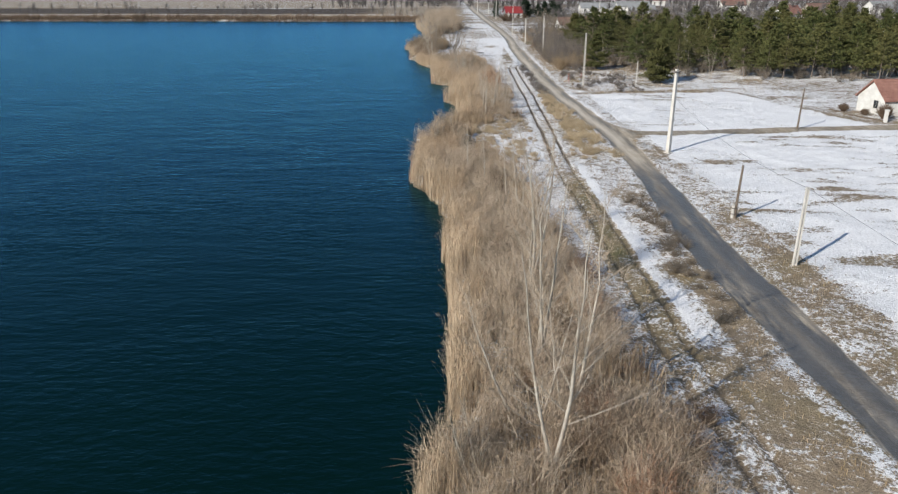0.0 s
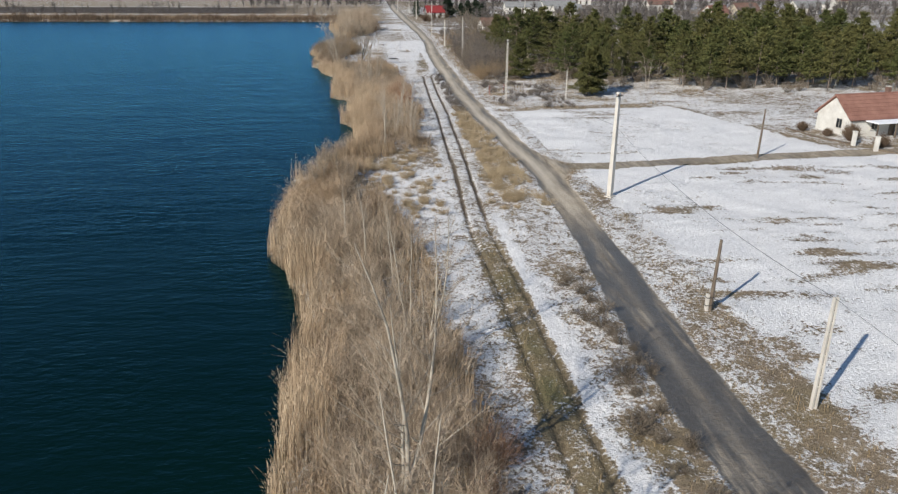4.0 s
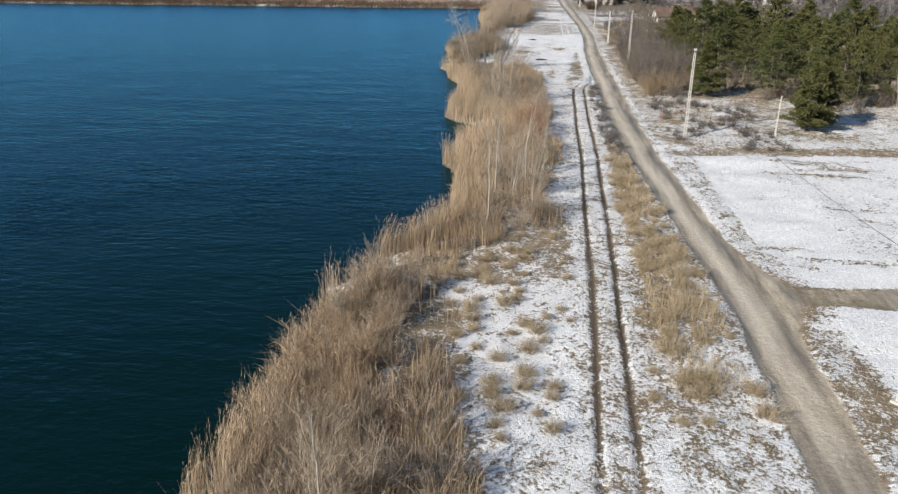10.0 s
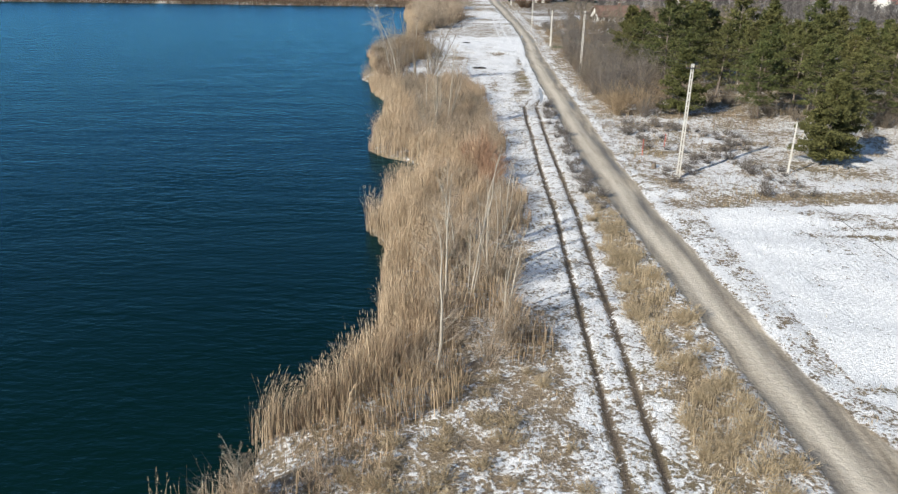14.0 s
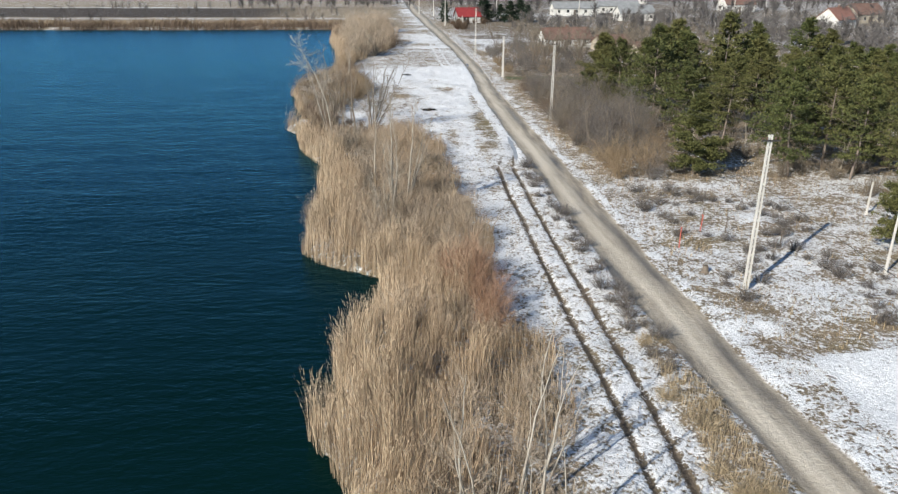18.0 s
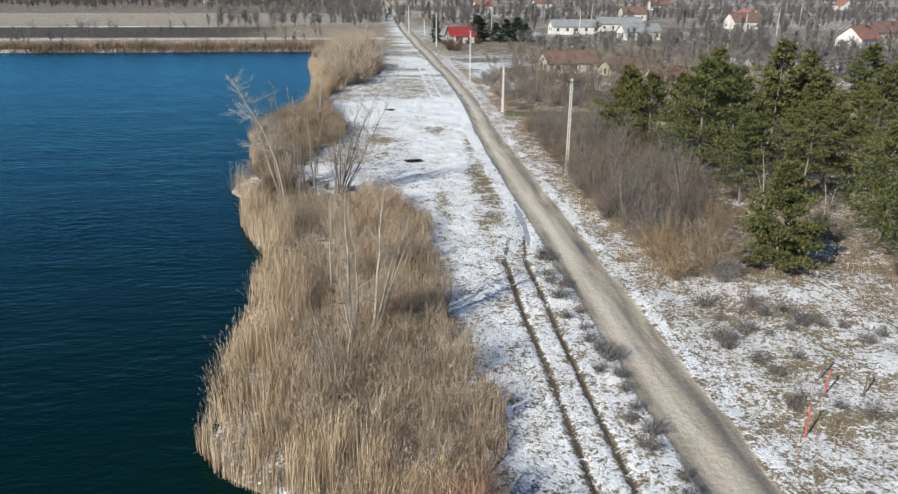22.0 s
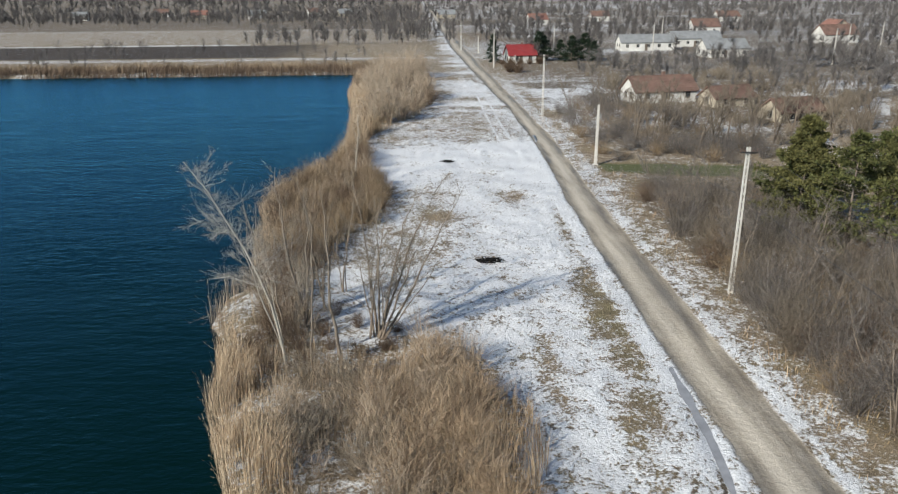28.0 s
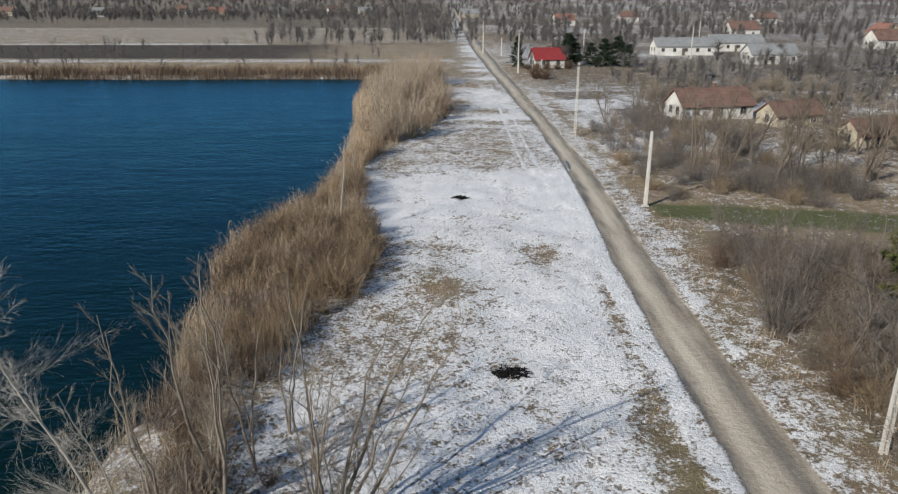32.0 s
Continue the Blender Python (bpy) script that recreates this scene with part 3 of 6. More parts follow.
def zones(x, y):
    """Snow, road mud, wetness, green and bare soil over the plan, each 0 to 1. A few shadows are put in through snow
    and soil.
    """
    one = np.ones_like(x)
    rl, rr, inner, gauge = np.interp(y, ROAD_Y, ROAD_L), np.interp(y, ROAD_Y, ROAD_R), brush(y), np.interp(y, RUT_Y, RUT_L)
    wob = (vnoise(x, y, 4, 21) - 0.5) * 2.2 + (vnoise(x, y, 1.3, 22) - 0.5) * 1.2
    yw = y + (vnoise(x, y, 5, 23) - 0.5) * 7 + (vnoise(x, y, 1.5, 24) - 0.5) * 3
    snow = 0.42 * one
    # between the brush and the road
    strip = band(x, inner + wob * 0.7, rl, 0.5)
    s = 0.55 + 0 * x
    early = 1 - smooth(yw, 66, 76)
    s = s * (1 - early) + early * (0.46 + 0.16 * band(x, 9.0, 12.2, 0.8) * smooth(y, 46, 54))
    s = s + 0.14 * band(yw, 74, 91, 3) * (1 - smooth(x, 12.0, 12.8))
    s = s - 0.26 * band(yw, 92, 104, 3) * (1 - smooth(x, 12.0, 12.8))
    s = s + 0.05 * band(yw, 106, 165, 4)
    s = np.maximum(s, 1.0 * band(x, 14.8 + wob * 0.12, 16.6 + wob * 0.3, 0.3) * band(yw, 33, 76, 4))
    verge = smooth(x, gauge + 2.3 + wob * 0.3, gauge + 3.1 + wob * 0.3) * band(yw, 30, 132, 6)
    s = s * (1 - verge) + verge * np.minimum(s, 0.40 + 0.10 * (1 - smooth(y, 72, 82)) + 0.2 * vnoise(x, y, 5, 3))
    s = s - 0.20 * band(x, gauge + 2.6, gauge + 4.9, 0.6) * band(yw, 84, 124, 5)
    north = smooth(y, 160, 168)
    s = s * (1 - north) + north * (0.71 + 0.20 * (vnoise(x, y, 6, 25) - 0.5) + 0.10 * smooth(x, 12, 17))
    s = s - 0.21 * band(yw, 189, 214, 4) * (1 - smooth(x + wob, 6.5, 11.5))
    s = s + 0.14 * band(yw, 216, 231, 2)
    s = s - 0.30 * band(yw, 233.5, 262, 3)
    # a dark shadow line across the flat, put in as missing snow
    s = s - 0.4 * band(y + wob, 262.5, 266.5, 0.8)
    s = s - smooth(yw, 268, 275) * (0.12 + 0.34 * smooth(vnoise(x, y, 6, 75), 0.35, 0.7)) + 0.10 * band(x, 11.5, 15.5, 0.8) * band(y, 268, 285, 3)
    s = s - 0.14 * band(y, 174, 184, 2) * (1 - smooth(x, 4.0, 6.5)) * vnoise(x, y, 2.2, 76)
    for px, py, rx, ry in ((7.6, 201, 1.8, 2.2), (14.4, 208, 1.6, 2.8), (16.8, 181, 1.2, 8.0), (16.4, 171, 0.7, 4), (15.2, 168, 0.7, 5), (10.6, 190.6, 1.0, 1.2), (12.4, 174, 0.7, 4), (17.6, 196, 0.7, 8)):
        s = s - (0.18 + 0.42 * vnoise(x, y, 1.7, 74)) * np.exp(-(((x - px + wob * 0.25) / rx) ** 2 + ((y - py + wob) / ry) ** 2) ** 1.2)
    s = np.maximum(s, (0.80 + 0.3 * (vnoise(x, y, 2.4, 88) - 0.5)) * band(x, rl - 1.5, rl - 0.1, 0.35) * band(y, 166, 236, 4))
    low = (1 - smooth(yw, 33, 39)) * smooth(x, 14.2, 15.4)
    s = s * (1 - low) + low * (0.12 + 0.42 * band(x, rl - 1.2, rl - 0.1, 0.3))
    s = s - 0.30 * band(x, 16.6 + wob * 0.3, 19.0, 0.5) * band(yw, 36, 50, 2)
    snow = snow * (1 - strip) + s * strip
    # inside the brush
    inside = 1 - smooth(x, inner - 0.6 + wob * 0.5, inner + 0.6 + wob * 0.5)
    snow = snow * (1 - inside) + (0.24 + 0.16 * vnoise(x, y, 4, 26) + 0.22 * np.exp(-((((x - 1.0 + (y - 180) * 0.3) / 1.9) ** 2 + ((y - 180) / 5.5) ** 2) ** 2))) * inside
    # the verge and the fields
    right = smooth(x, rr - 0.2, rr + 0.2)
    v = 0.54 - 0.16 * (1 - smooth(y, 48, 62)) * (1 - smooth(x, 26.0, 26.8))
    v = v - 0.26 * band(x, 24.0, 26.6, 0.8) * np.clip(np.exp(-((y - 80.5) / 2.6) ** 2) + np.exp(-((y - 57) / 4.0) ** 2) + np.exp(-((y - 46) / 5.0) ** 2) + 0.12, 0, 1) * (y < 88)
    edge = 26.6 + wob * 0.4
    side = 91.5 + (x - 25) * 0.115
    south = smooth(x, edge - 0.3, edge + 0.5) * (1 - smooth(y, side - 1.6, side - 1.2)) * smooth(y, -60, -40)
    # grey furrow shadows in both fields are put in as rows and patches of thinner snow
    rows_n = vnoise(x * 0.25, y + x * 0.06, 0.9, 12)
    v = v * (1 - south) + south * (0.98 - 0.62 * smooth(rows_n, 0.45, 0.8) * smooth(vnoise(x * 0.5, y, 6, 13), 0.25, 0.6) + 0.12 * band(y + x * 0.02, 70.6, 71.8, 0.3) - 0.18 * smooth(vnoise(x, y, 7, 14), 0.5, 0.8))
    top = 123.2 + (x - 25) * 0.11 - np.maximum(0, x - 50) * 3.4
    top = np.maximum(top, side + 1.6)
    nfield = smooth(x, 25.0 + np.maximum(0, 100 - y) * 0.2, 25.5 + np.maximum(0, 100 - y) * 0.2) * smooth(y, side + 1.2, side + 1.7) * (1 - smooth(y, top - 0.4, top + 0.4))
    v = v * (1 - nfield) + nfield * (0.98 - 0.50 * smooth(rows_n, 0.5, 0.85) * smooth(vnoise(x * 0.5, y, 5, 19), 0.45, 0.75) - 0.22 * smooth(vnoise(x, y, 6, 15), 0.55, 0.85))
    lane = band(y, side - 1.3, side + 1.3, 0.35) * smooth(x, 23, 25)
    rough_m = smooth(y, top - 0.2, top + 0.4) * smooth(x, rr + 0.8, rr + 2.0) * (1 - smooth(y, 185, 230))
    v = v * (1 - rough_m) + rough_m * (0.48 - 0.25 * band(y, top, top + 3.2, 0.8) - 0.10 * smooth(y, 152, 160) + 0.42 * (vnoise(x * 0.5 + y * 0.2, y, 2.2, 77) - 0.5) + 0.22 * (vnoise(x * 0.6, y, 6.5, 90) - 0.5))
    wood = smooth(x, 24.6, 26.0) * smooth(y, 152, 170)
    v = v * (1 - wood) + (0.02 + 0.34 * vnoise(x, y, 3, 78)) * wood
    v = np.where((y > 132) & (x < rr + 1.1 + wob * 0.6), 0.46, v)
    v = np.maximum(v, (0.66 + 0.6 * (vnoise(x, y, 2.0, 96) - 0.5)) * band(x, rr + 0.2, rr + 0.9 + wob * 0.25, 0.3) * band(y, 98, 205, 5))
    far = smooth(y, 225, 250) * smooth(x, 25, 28)
    v = v * (1 - far) + far * (0.20 + 0.44 * smooth(vnoise(x, y, 9, 16), 0.45, 0.8))
    v = np.where((x > 120) | (y > 300), 0.06 + 0.44 * vnoise(x, y, 22, 17), v)
    snow = snow * (1 - right) + v * right
    green = 0.85 * band(y, 216.8 - (x - 25.5) * 0.28, 221 - (x - 29) * 0.2, 0.7) * band(x, 25.5, 60, 1)
    green = np.maximum(green, 0.12 * lane)
    green = np.maximum(green, (0.30 + 0.35 * vnoise(x, y, 1.6, 79)) * band(x, gauge - 0.5 + wob * 0.25, gauge + 1.75 + wob * 0.12, 0.35) * (1 - smooth(y + wob * 2, 64, 76)) * smooth(y, 30, 40))
    green = np.maximum(green, 0.48 * np.exp(-((((x - 16.8 + (vnoise(x, y, 3, 97) - 0.5) * 1.2) / 1.15) ** 2 + ((y - 180) / 9.5) ** 2) ** 1.5)) * (0.45 + vnoise(x, y, 1.4, 89)))
    snow = snow * (1 - np.clip(green * 1.3, 0, 1)) * (1 - lane)
    # beyond the lake
    over = smooth(y, 327, 330) * (1 - smooth(x, 8, 16))
    o = 0.14 + 0.30 * band(y, 361, 370, 2) + 0.12 * band(y, 440, 530, 8) + 0.5 * band(y, 430.5, 436, 0.8) * band(x, -170, -60, 12) + 0.22 * band(y, 536, 556, 4)
    snow = snow * (1 - over) + o * over
    soil = over * band(y, 373, 429, 2) * (1 - smooth(x, -45, -20))
    snow = snow * (1 - soil)
    scrub = np.maximum(smooth(y, 228, 262) * smooth(x, 26, 30), smooth(y, 540, 570)) * (0.30 + 0.4 * vnoise(x, y, 25, 28))
    soil = np.maximum(soil, scrub)
    # darker ground under the thicket, in uneven patches
    soil = np.maximum(soil, 0.75 * vnoise(x, y, 4, 98) * smooth(x, 25.2, 26.4) * (1 - smooth(x, 36, 44)) * band(y, 158, 206, 5))
    # ruts and road
    rut = np.maximum(np.exp(-((x - gauge + (vnoise(y, y * 0, 6, 71) - 0.5) * 0.2) / 0.155) ** 2), np.exp(-((x - gauge - 1.5 + (vnoise(y, y * 0, 6, 72) - 0.5) * 0.2) / 0.155) ** 2)) * smooth(y, 68, 80) * (1 - smooth(y, 160, 161.5))
    rut2 = np.maximum(np.exp(-((x - np.interp(y, [160, 164, 167.3, 170], [15.3, 16.3, 17.8, 18.3])) / 0.15) ** 2), np.exp(-((x - np.interp(y, [160, 163, 166], [16.8, 17.3, 17.9])) / 0.15) ** 2)) * band(y, 160.5, 165.5, 1) * (0.35 + 0.5 * vnoise(x, y, 1.2, 73))
    old = np.maximum(np.exp(-((x - gauge) / 0.25) ** 2), np.exp(-((x - gauge - 1.5) / 0.25) ** 2)) * (1 - smooth(y, 66, 72)) * 0.35
    fork_x = np.interp(y, [225, 235, 250, 278, 300], [18.0, 16.9, 16.9, 17.3, 16.4])
    branch = np.maximum(np.exp(-((x - fork_x + 0.75) / 0.26) ** 2), np.exp(-((x - fork_x - 0.75) / 0.26) ** 2)) * band(y, 226, 310, 3)
    snow = np.maximum(snow, 0.78 * branch)
    pool = np.interp(y, POOL_Y, POOL_X)
    snow = np.maximum(snow, 0.85 * np.maximum(np.exp(-((x - pool - 0.55) / 0.16) ** 2), np.exp(-((x - pool + 0.5) / 0.14) ** 2)) * band(y, 162, 175, 1))
    soil = np.clip(np.maximum(soil, np.maximum(rut, np.maximum(rut2, old))), 0, 1)
    # shadow patch at the ruts' end, put into the colour as dark soil
    end = np.exp(-(((x - 16.2) / 1.1) ** 2 + ((y - 161.3) / 0.9) ** 2) ** 2) * vnoise(x, y, 0.8, 81)
    soil = np.maximum(soil, end * 0.7)
    snow = snow * (1 - np.clip(np.maximum(np.maximum(rut, old), rut2 * 0.9) * 1.2, 0, 1)) * (1 - 0.8 * end)
    ragged = (vnoise(x, y, 3.2, 84) - 0.5) * 0.3 + (vnoise(x, y, 0.8, 85) - 0.5) * 0.16
    mud = band(x + ragged, rl, rr, 0.4)
    mud = np.maximum(mud, lane * (0.45 + 0.4 * vnoise(x, y, 3, 29)))
    fork = smooth(x, 22, 23.5) * (1 - smooth(x - 23.6, 0.0, np.maximum(0.3, 4.2 - np.abs(y - 91.8) * 0.75))) * band(y, 85.5, 98.5, 0.6)
    mud = np.clip(np.maximum(mud, fork), 0, 1)
    snow = snow * (1 - np.clip(fork * 1.4, 0, 1))
    ridge = np.exp(-((x - (rl + rr) / 2) / 0.35) ** 2)
    wet = 0.95 * (1 - smooth(y, 68, 82)) * (1 - 0.3 * ridge) + 1.5 * (vnoise(x * 1.4, y * 0.5, 1.9, 93) - 0.22) * band(y, 84, 128, 5) * (1 - 0.4 * ridge) + 0.22 * smooth(y, 128, 140) * (1 - ridge)
    wet = np.clip(wet + 0.6 * band(y, 228, 240, 3) * (x < 20.9), 0, 1)
    third = rl + (rr - rl) * 0.62 + (vnoise(y, y * 0, 7, 86) - 0.5) * 0.9
    wet = np.clip(np.maximum(wet, (0.5 + 0.6 * vnoise(x, y * 0.4, 2.0, 87)) * np.exp(-((x - third) / 0.40) ** 2) * smooth(y, 76, 90)), 0, 1)
    wet = np.clip(np.maximum(wet, 0.6 * np.exp(-((x - rr + 0.15) / 0.30) ** 2) * smooth(y, 100, 130)), 0, 1)
    u = (x - rl) / (rr - rl) - (vnoise(y, y * 0, 9, 94) - 0.5) * 0.16
    rims = (np.exp(-((u - 0.06) / 0.13) ** 2) + np.exp(-((u - 0.80) / 0.15) ** 2)) * (0.2 + 0.8 * vnoise(x, y * 0.4, 2.2, 95))
    wet = np.clip(np.maximum(wet * (1 - 0.5 * smooth(y, 76, 90)), rims * smooth(y, 75, 88)), 0, 1)
    pale = (np.exp(-((u - 0.40) / 0.15) ** 2) + 0.45 * np.exp(-((u - 0.63) / 0.06) ** 2)) * smooth(y, 70, 86) * (0.45 + 0.55 * vnoise(x, y * 0.3, 1.5, 27)) * mud
    return np.clip(snow, 0, 1), mud, wet, np.clip(green, 0, 1), soil, np.clip(pale, 0, 1)


def lines(parts):
    return np.unique(np.concatenate([np.arange(a, b, s) for a, b, s in parts]).round(3))


xs = lines([(-4600, -700, 260), (-700, -120, 40), (-120, -20, 8), (-20, -11, 1.0), (-11, 12.2, 0.32), (12.2, 18.4, 0.13), (18.4, 28, 0.32), (28, 64, 0.7), (64, 130, 3), (130, 700, 40), (700, 4700, 250)])
ys = lines([(-900, -40, 60), (-40, 16, 4), (16, 100, 0.44), (100, 200, 0.52), (200, 275, 0.75), (275, 345, 1.2), (345, 480, 3), (480, 900, 14), (900, 4800, 190)])
gx, gy = np.meshgrid(xs, ys)
gx, gy = gx.ravel(), gy.ravel()
ids = np.arange(len(gx)).reshape(len(ys), len(xs))
a, b, c, d = ids[:-1, :-1].ravel(), ids[:-1, 1:].ravel(), ids[1:, 1:].ravel(), ids[1:, :-1].ravel()
snow_a, mud_a, wet_a, green_a, soil_a, lane_a = zones(gx, gy)
ground = bulk("ground", np.stack([gx, gy, height(gx, gy)], 1), np.concatenate([np.stack([a, b, c], 1), np.stack([a, c, d], 1)]), M["ground"], True,
              {"snow": snow_a, "mud": mud_a, "wet": wet_a, "green": green_a, "soil": soil_a, "lane": lane_a})
tagged(ground, "snow-patched ground with dry grass, a muddy dirt road and wheel ruts", "ground", kind="structure")

wv = np.array([(-620, -172, WATER), (12, -172, WATER), (12, 338, WATER), (-620, 338, WATER)], float)
lake = bulk("water", wv, np.array([(0, 1, 2), (0, 2, 3)]), M["water"])
tagged(lake, "deep blue-green rippled water of a lake", "lake", kind="structure")


def ground_z(x, y):
    return height(np.asarray(x, float), np.asarray(y, float))


def gz(x, y):
    return float(height(np.array([float(x)]), np.array([float(y)]))[0])

# ---------------------------------------------------------------- reeds and grass


def scatter(x0, x1, y0, y1, per_m2):
    n = int(max(0, (x1 - x0) * (y1 - y0) * per_m2))
    return rng.uniform(x0, x1, n), rng.uniform(y0, y1, n)


def stems(x, y, low, high, lean, width, plume, mat, name, label, clump=1.2, sway=0.85):
    """A stand of upright bent stems."""
    n = len(x)
    z = ground_z(x, y)
    wind = np.stack([np.full(n, 0.05), np.full(n, 0.08), np.zeros(n)], 1)
    th, amt = rng.uniform(0, 2 * np.pi, n), rng.normal(0, lean, n)
    tilt = np.stack([np.cos(th) * amt, np.sin(th) * amt, np.zeros(n)], 1) + wind
    tuft = np.stack([vnoise(x, y, clump, 31) - 0.5, vnoise(x, y, clump, 32) - 0.5, np.zeros(n)], 1) * sway
    h = rng.uniform(low, high, n) * (0.30 + 0.65 * vnoise(x, y, 2.8, 33) + 0.55 * vnoise(x, y, 0.8, 34))
    p0 = np.stack([x, y, z - 0.05], 1)
    p1 = p0 + (tilt * 0.35 + tuft * 0.4) * h[:, None] * 0.55 + np.array([0, 0, 1.0]) * h[:, None] * 0.58
    p2 = p0 + (tilt + tuft) * h[:, None] + np.array([0, 0, 1.0]) * h[:, None] * (1 - 0.5 * np.abs(amt))[:, None]
    g = Geo()
    g.blades(p0, p1, p2, width * rng.uniform(0.6, 1.3, n), plume)
    return tagged(g.make(name, mat), label, "reeds" if "reed" in name else "grass", kind="stuff")


REED_W_Y = [15, 30, 40, 60, 70, 75, 79, 84, 91, 95, 96.5, 102, 107, 114, 122, 128, 134, 140, 150, 160, 168, 173, 178, 190, 210, 225, 240, 260, 300, 333]
REED_W = [1.1, 1.3, 1.8, 2.4, 3.0, 2.6, 1.6, 0.9, 0.5, 0.4, 2.4, 3.4, 3.2, 3.6, 6.4, 6.0, 4.6, 5.6, 2.9, 2.8, 2.6, 2.2, 0.8, 0.9, 3.2, 3.2, 3.6, 5.5, 5.5, 5.5]
for y0, y1, dens in ((16, 45, 185), (45, 70, 180), (70, 100, 170), (100, 130, 150), (130, 160, 145), (160, 195, 125), (195, 240, 55), (240, 326, 24)):
    x, y = scatter(-11, 13, y0, y1, dens)
    d = x - shore(y)
    wide = np.interp(y, REED_W_Y, REED_W) * (0.75 + 0.5 * vnoise(x, y, 5, 41))
    keep = (d > -0.35) & (d < wide) & (x < brush(y) + 0.3) & (rng.random(len(x)) < 1.15 - 0.5 * np.clip(d / wide, 0, 1)) & (0.55 * vnoise(x, y, 1.5, 42) + 0.35 * vnoise(x, y, 4.2, 46) + 0.6 * vnoise(x, y, 0.5, 40) + rng.normal(0, 0.05, len(x)) > 0.62)
    keep &= (wide > 1.1) | ((d > -0.1) & (rng.random(len(x)) < 0.2))
    big = 1.0 if y0 < 195 else 1.5
    back = keep & (rng.random(len(x)) < np.clip(1.15 * (d / wide) - 0.1 + 0.9 * (vnoise(x, y, 3.5, 39) - 0.5), 0.05, 0.85) + 0.55 * (y > 176)) & (y < 242)
    keep &= ~back
    if back.any():
        stems(x[back], y[back], 1.2, 2.6, 0.24, 0.0098 * big, 0.013 * big, M["reed_mid"], "reed_bed", "weathered brown reeds behind the lake's edge", 1.1, 0.55)
    stems(x[keep], y[keep], 1.6 if y0 < 195 else 1.2, 2.9 if y0 < 195 else 2.2, 0.14, 0.0092 * big, 0.014 * big, M["reed"], "reed_bed", "pale golden dry reeds along the lake's edge", 1.6, 0.36)
    x, y = scatter(-9, 13.5, y0, y1, dens * 0.30)
    d = x - shore(y)
    wide = np.interp(y, REED_W_Y, REED_W)
    keep = (d > wide * 0.55) & ((y < 174) | (y > 187) | (x < -2.2) | (rng.random(len(x)) < 0.3)) & (x < brush(y) + (vnoise(x, y, 3, 43) - 0.5) * 2.4) & (vnoise(x, y, 2.4, 44) > 0.28) & ((wide > 1) | (rng.random(len(x)) < 0.12))
    stems(x[keep], y[keep], 0.7, 2.0, 0.30, 0.014 * big, 0.0, M["reed_dark"], "reed_undergrowth", "brown broken reeds and weeds on the bank", 0.9, 0.7)

# reeds that lie flat where the bank opens, and tall grass on the verge of the road
x, y = scatter(1.4, 5.2, 92.4, 97.0, 55)
keep = vnoise(x, y, 1.2, 47) > 0.3
stems(x[keep], y[keep], 0.4, 0.9, 1.3, 0.012, 0.0, M["reed"], "flattened_reed", "pale flattened reeds on the open bank", 0.8)
x, y = scatter(16.6, 20.2, 80, 128, 150)
keep = (x > np.interp(y, RUT_Y, RUT_L) + 2.8) & (x < np.interp(y, ROAD_Y, ROAD_L) - 0.5) & (vnoise(x, y, 2.2, 48) + 0.5 * vnoise(x, y, 0.7, 49) > 0.62)
stems(x[keep], y[keep], 0.3, 0.75, 0.45, 0.0085, 0.0, M["grass_tan"], "dry_grass", "tan tussock grass between the ruts and the road", 0.9, 0.6)

# reeds on the far shore
x, y = scatter(-330, -6, 324, 334, 9)
keep = vnoise(x, y, 5, 45) > 0.25
stems(x[keep], y[keep], 1.2, 2.4, 0.15, 0.05, 0.07, M["twig_dark"], "reed_bed", "brown dry reeds on the far shore", 4.0)
x, y = scatter(-330, -6, 331, 343, 4)
stems(x, y, 1.1, 2.0, 0.15, 0.05, 0.07, M["reed_dark"], "reed_bed", "pale dry reeds on the far shore", 4.0)

# dry grass on the verges and the meadow
for y0, y1, dens in ((18, 60, 26), (60, 100, 26), (100, 150, 22), (150, 215, 14)):
    x, y = scatter(6, 27, y0, y1, dens)
    sn, md, _, gr, so, _ = zones(x, y)
    keep = (md < 0.3) & (so < 0.25) & (x > brush(y) - 1.0) & (rng.random(len(x)) < np.clip(1.0 - sn * 1.25, 0.03, 1)) & (vnoise(x, y, 0.9, 51) > 0.42)
    stems(x[keep], y[keep], 0.12, 0.42, 0.5, 0.014, 0.0, M["grass"], "dry_grass", "tufts of dry tan grass in thin snow", 0.7)
x, y = scatter(23, 62, 124, 172, 12)
sn, md, _, gr, so, _ = zones(x, y)
keep = (md < 0.3) & (rng.random(len(x)) < np.clip(1.0 - sn, 0.03, 1)) & (vnoise(x, y, 1.2, 52) > 0.45) & ((x > 25) | (y < 170))
stems(x[keep], y[keep], 0.15, 0.6, 0.5, 0.02, 0.0, M["grass"], "dry_grass", "rough dry grass of a meadow", 0.9)
x, y = scatter(23.5, 40, 150, 262, 2.2)
sn, md, _, gr, so, _ = zones(x, y)
keep = (md < 0.2) & (vnoise(x, y, 2.0, 53) > 0.4) & (gr < 0.3)
# a darker material than the open grass, so the thicket's gaps look dark
stems(x[keep], y[keep], 0.3, 1.0, 0.4, 0.022, 0.0, M["reed_dark"], "dry_grass", "tall brown dry grass under the thicket", 1.2)

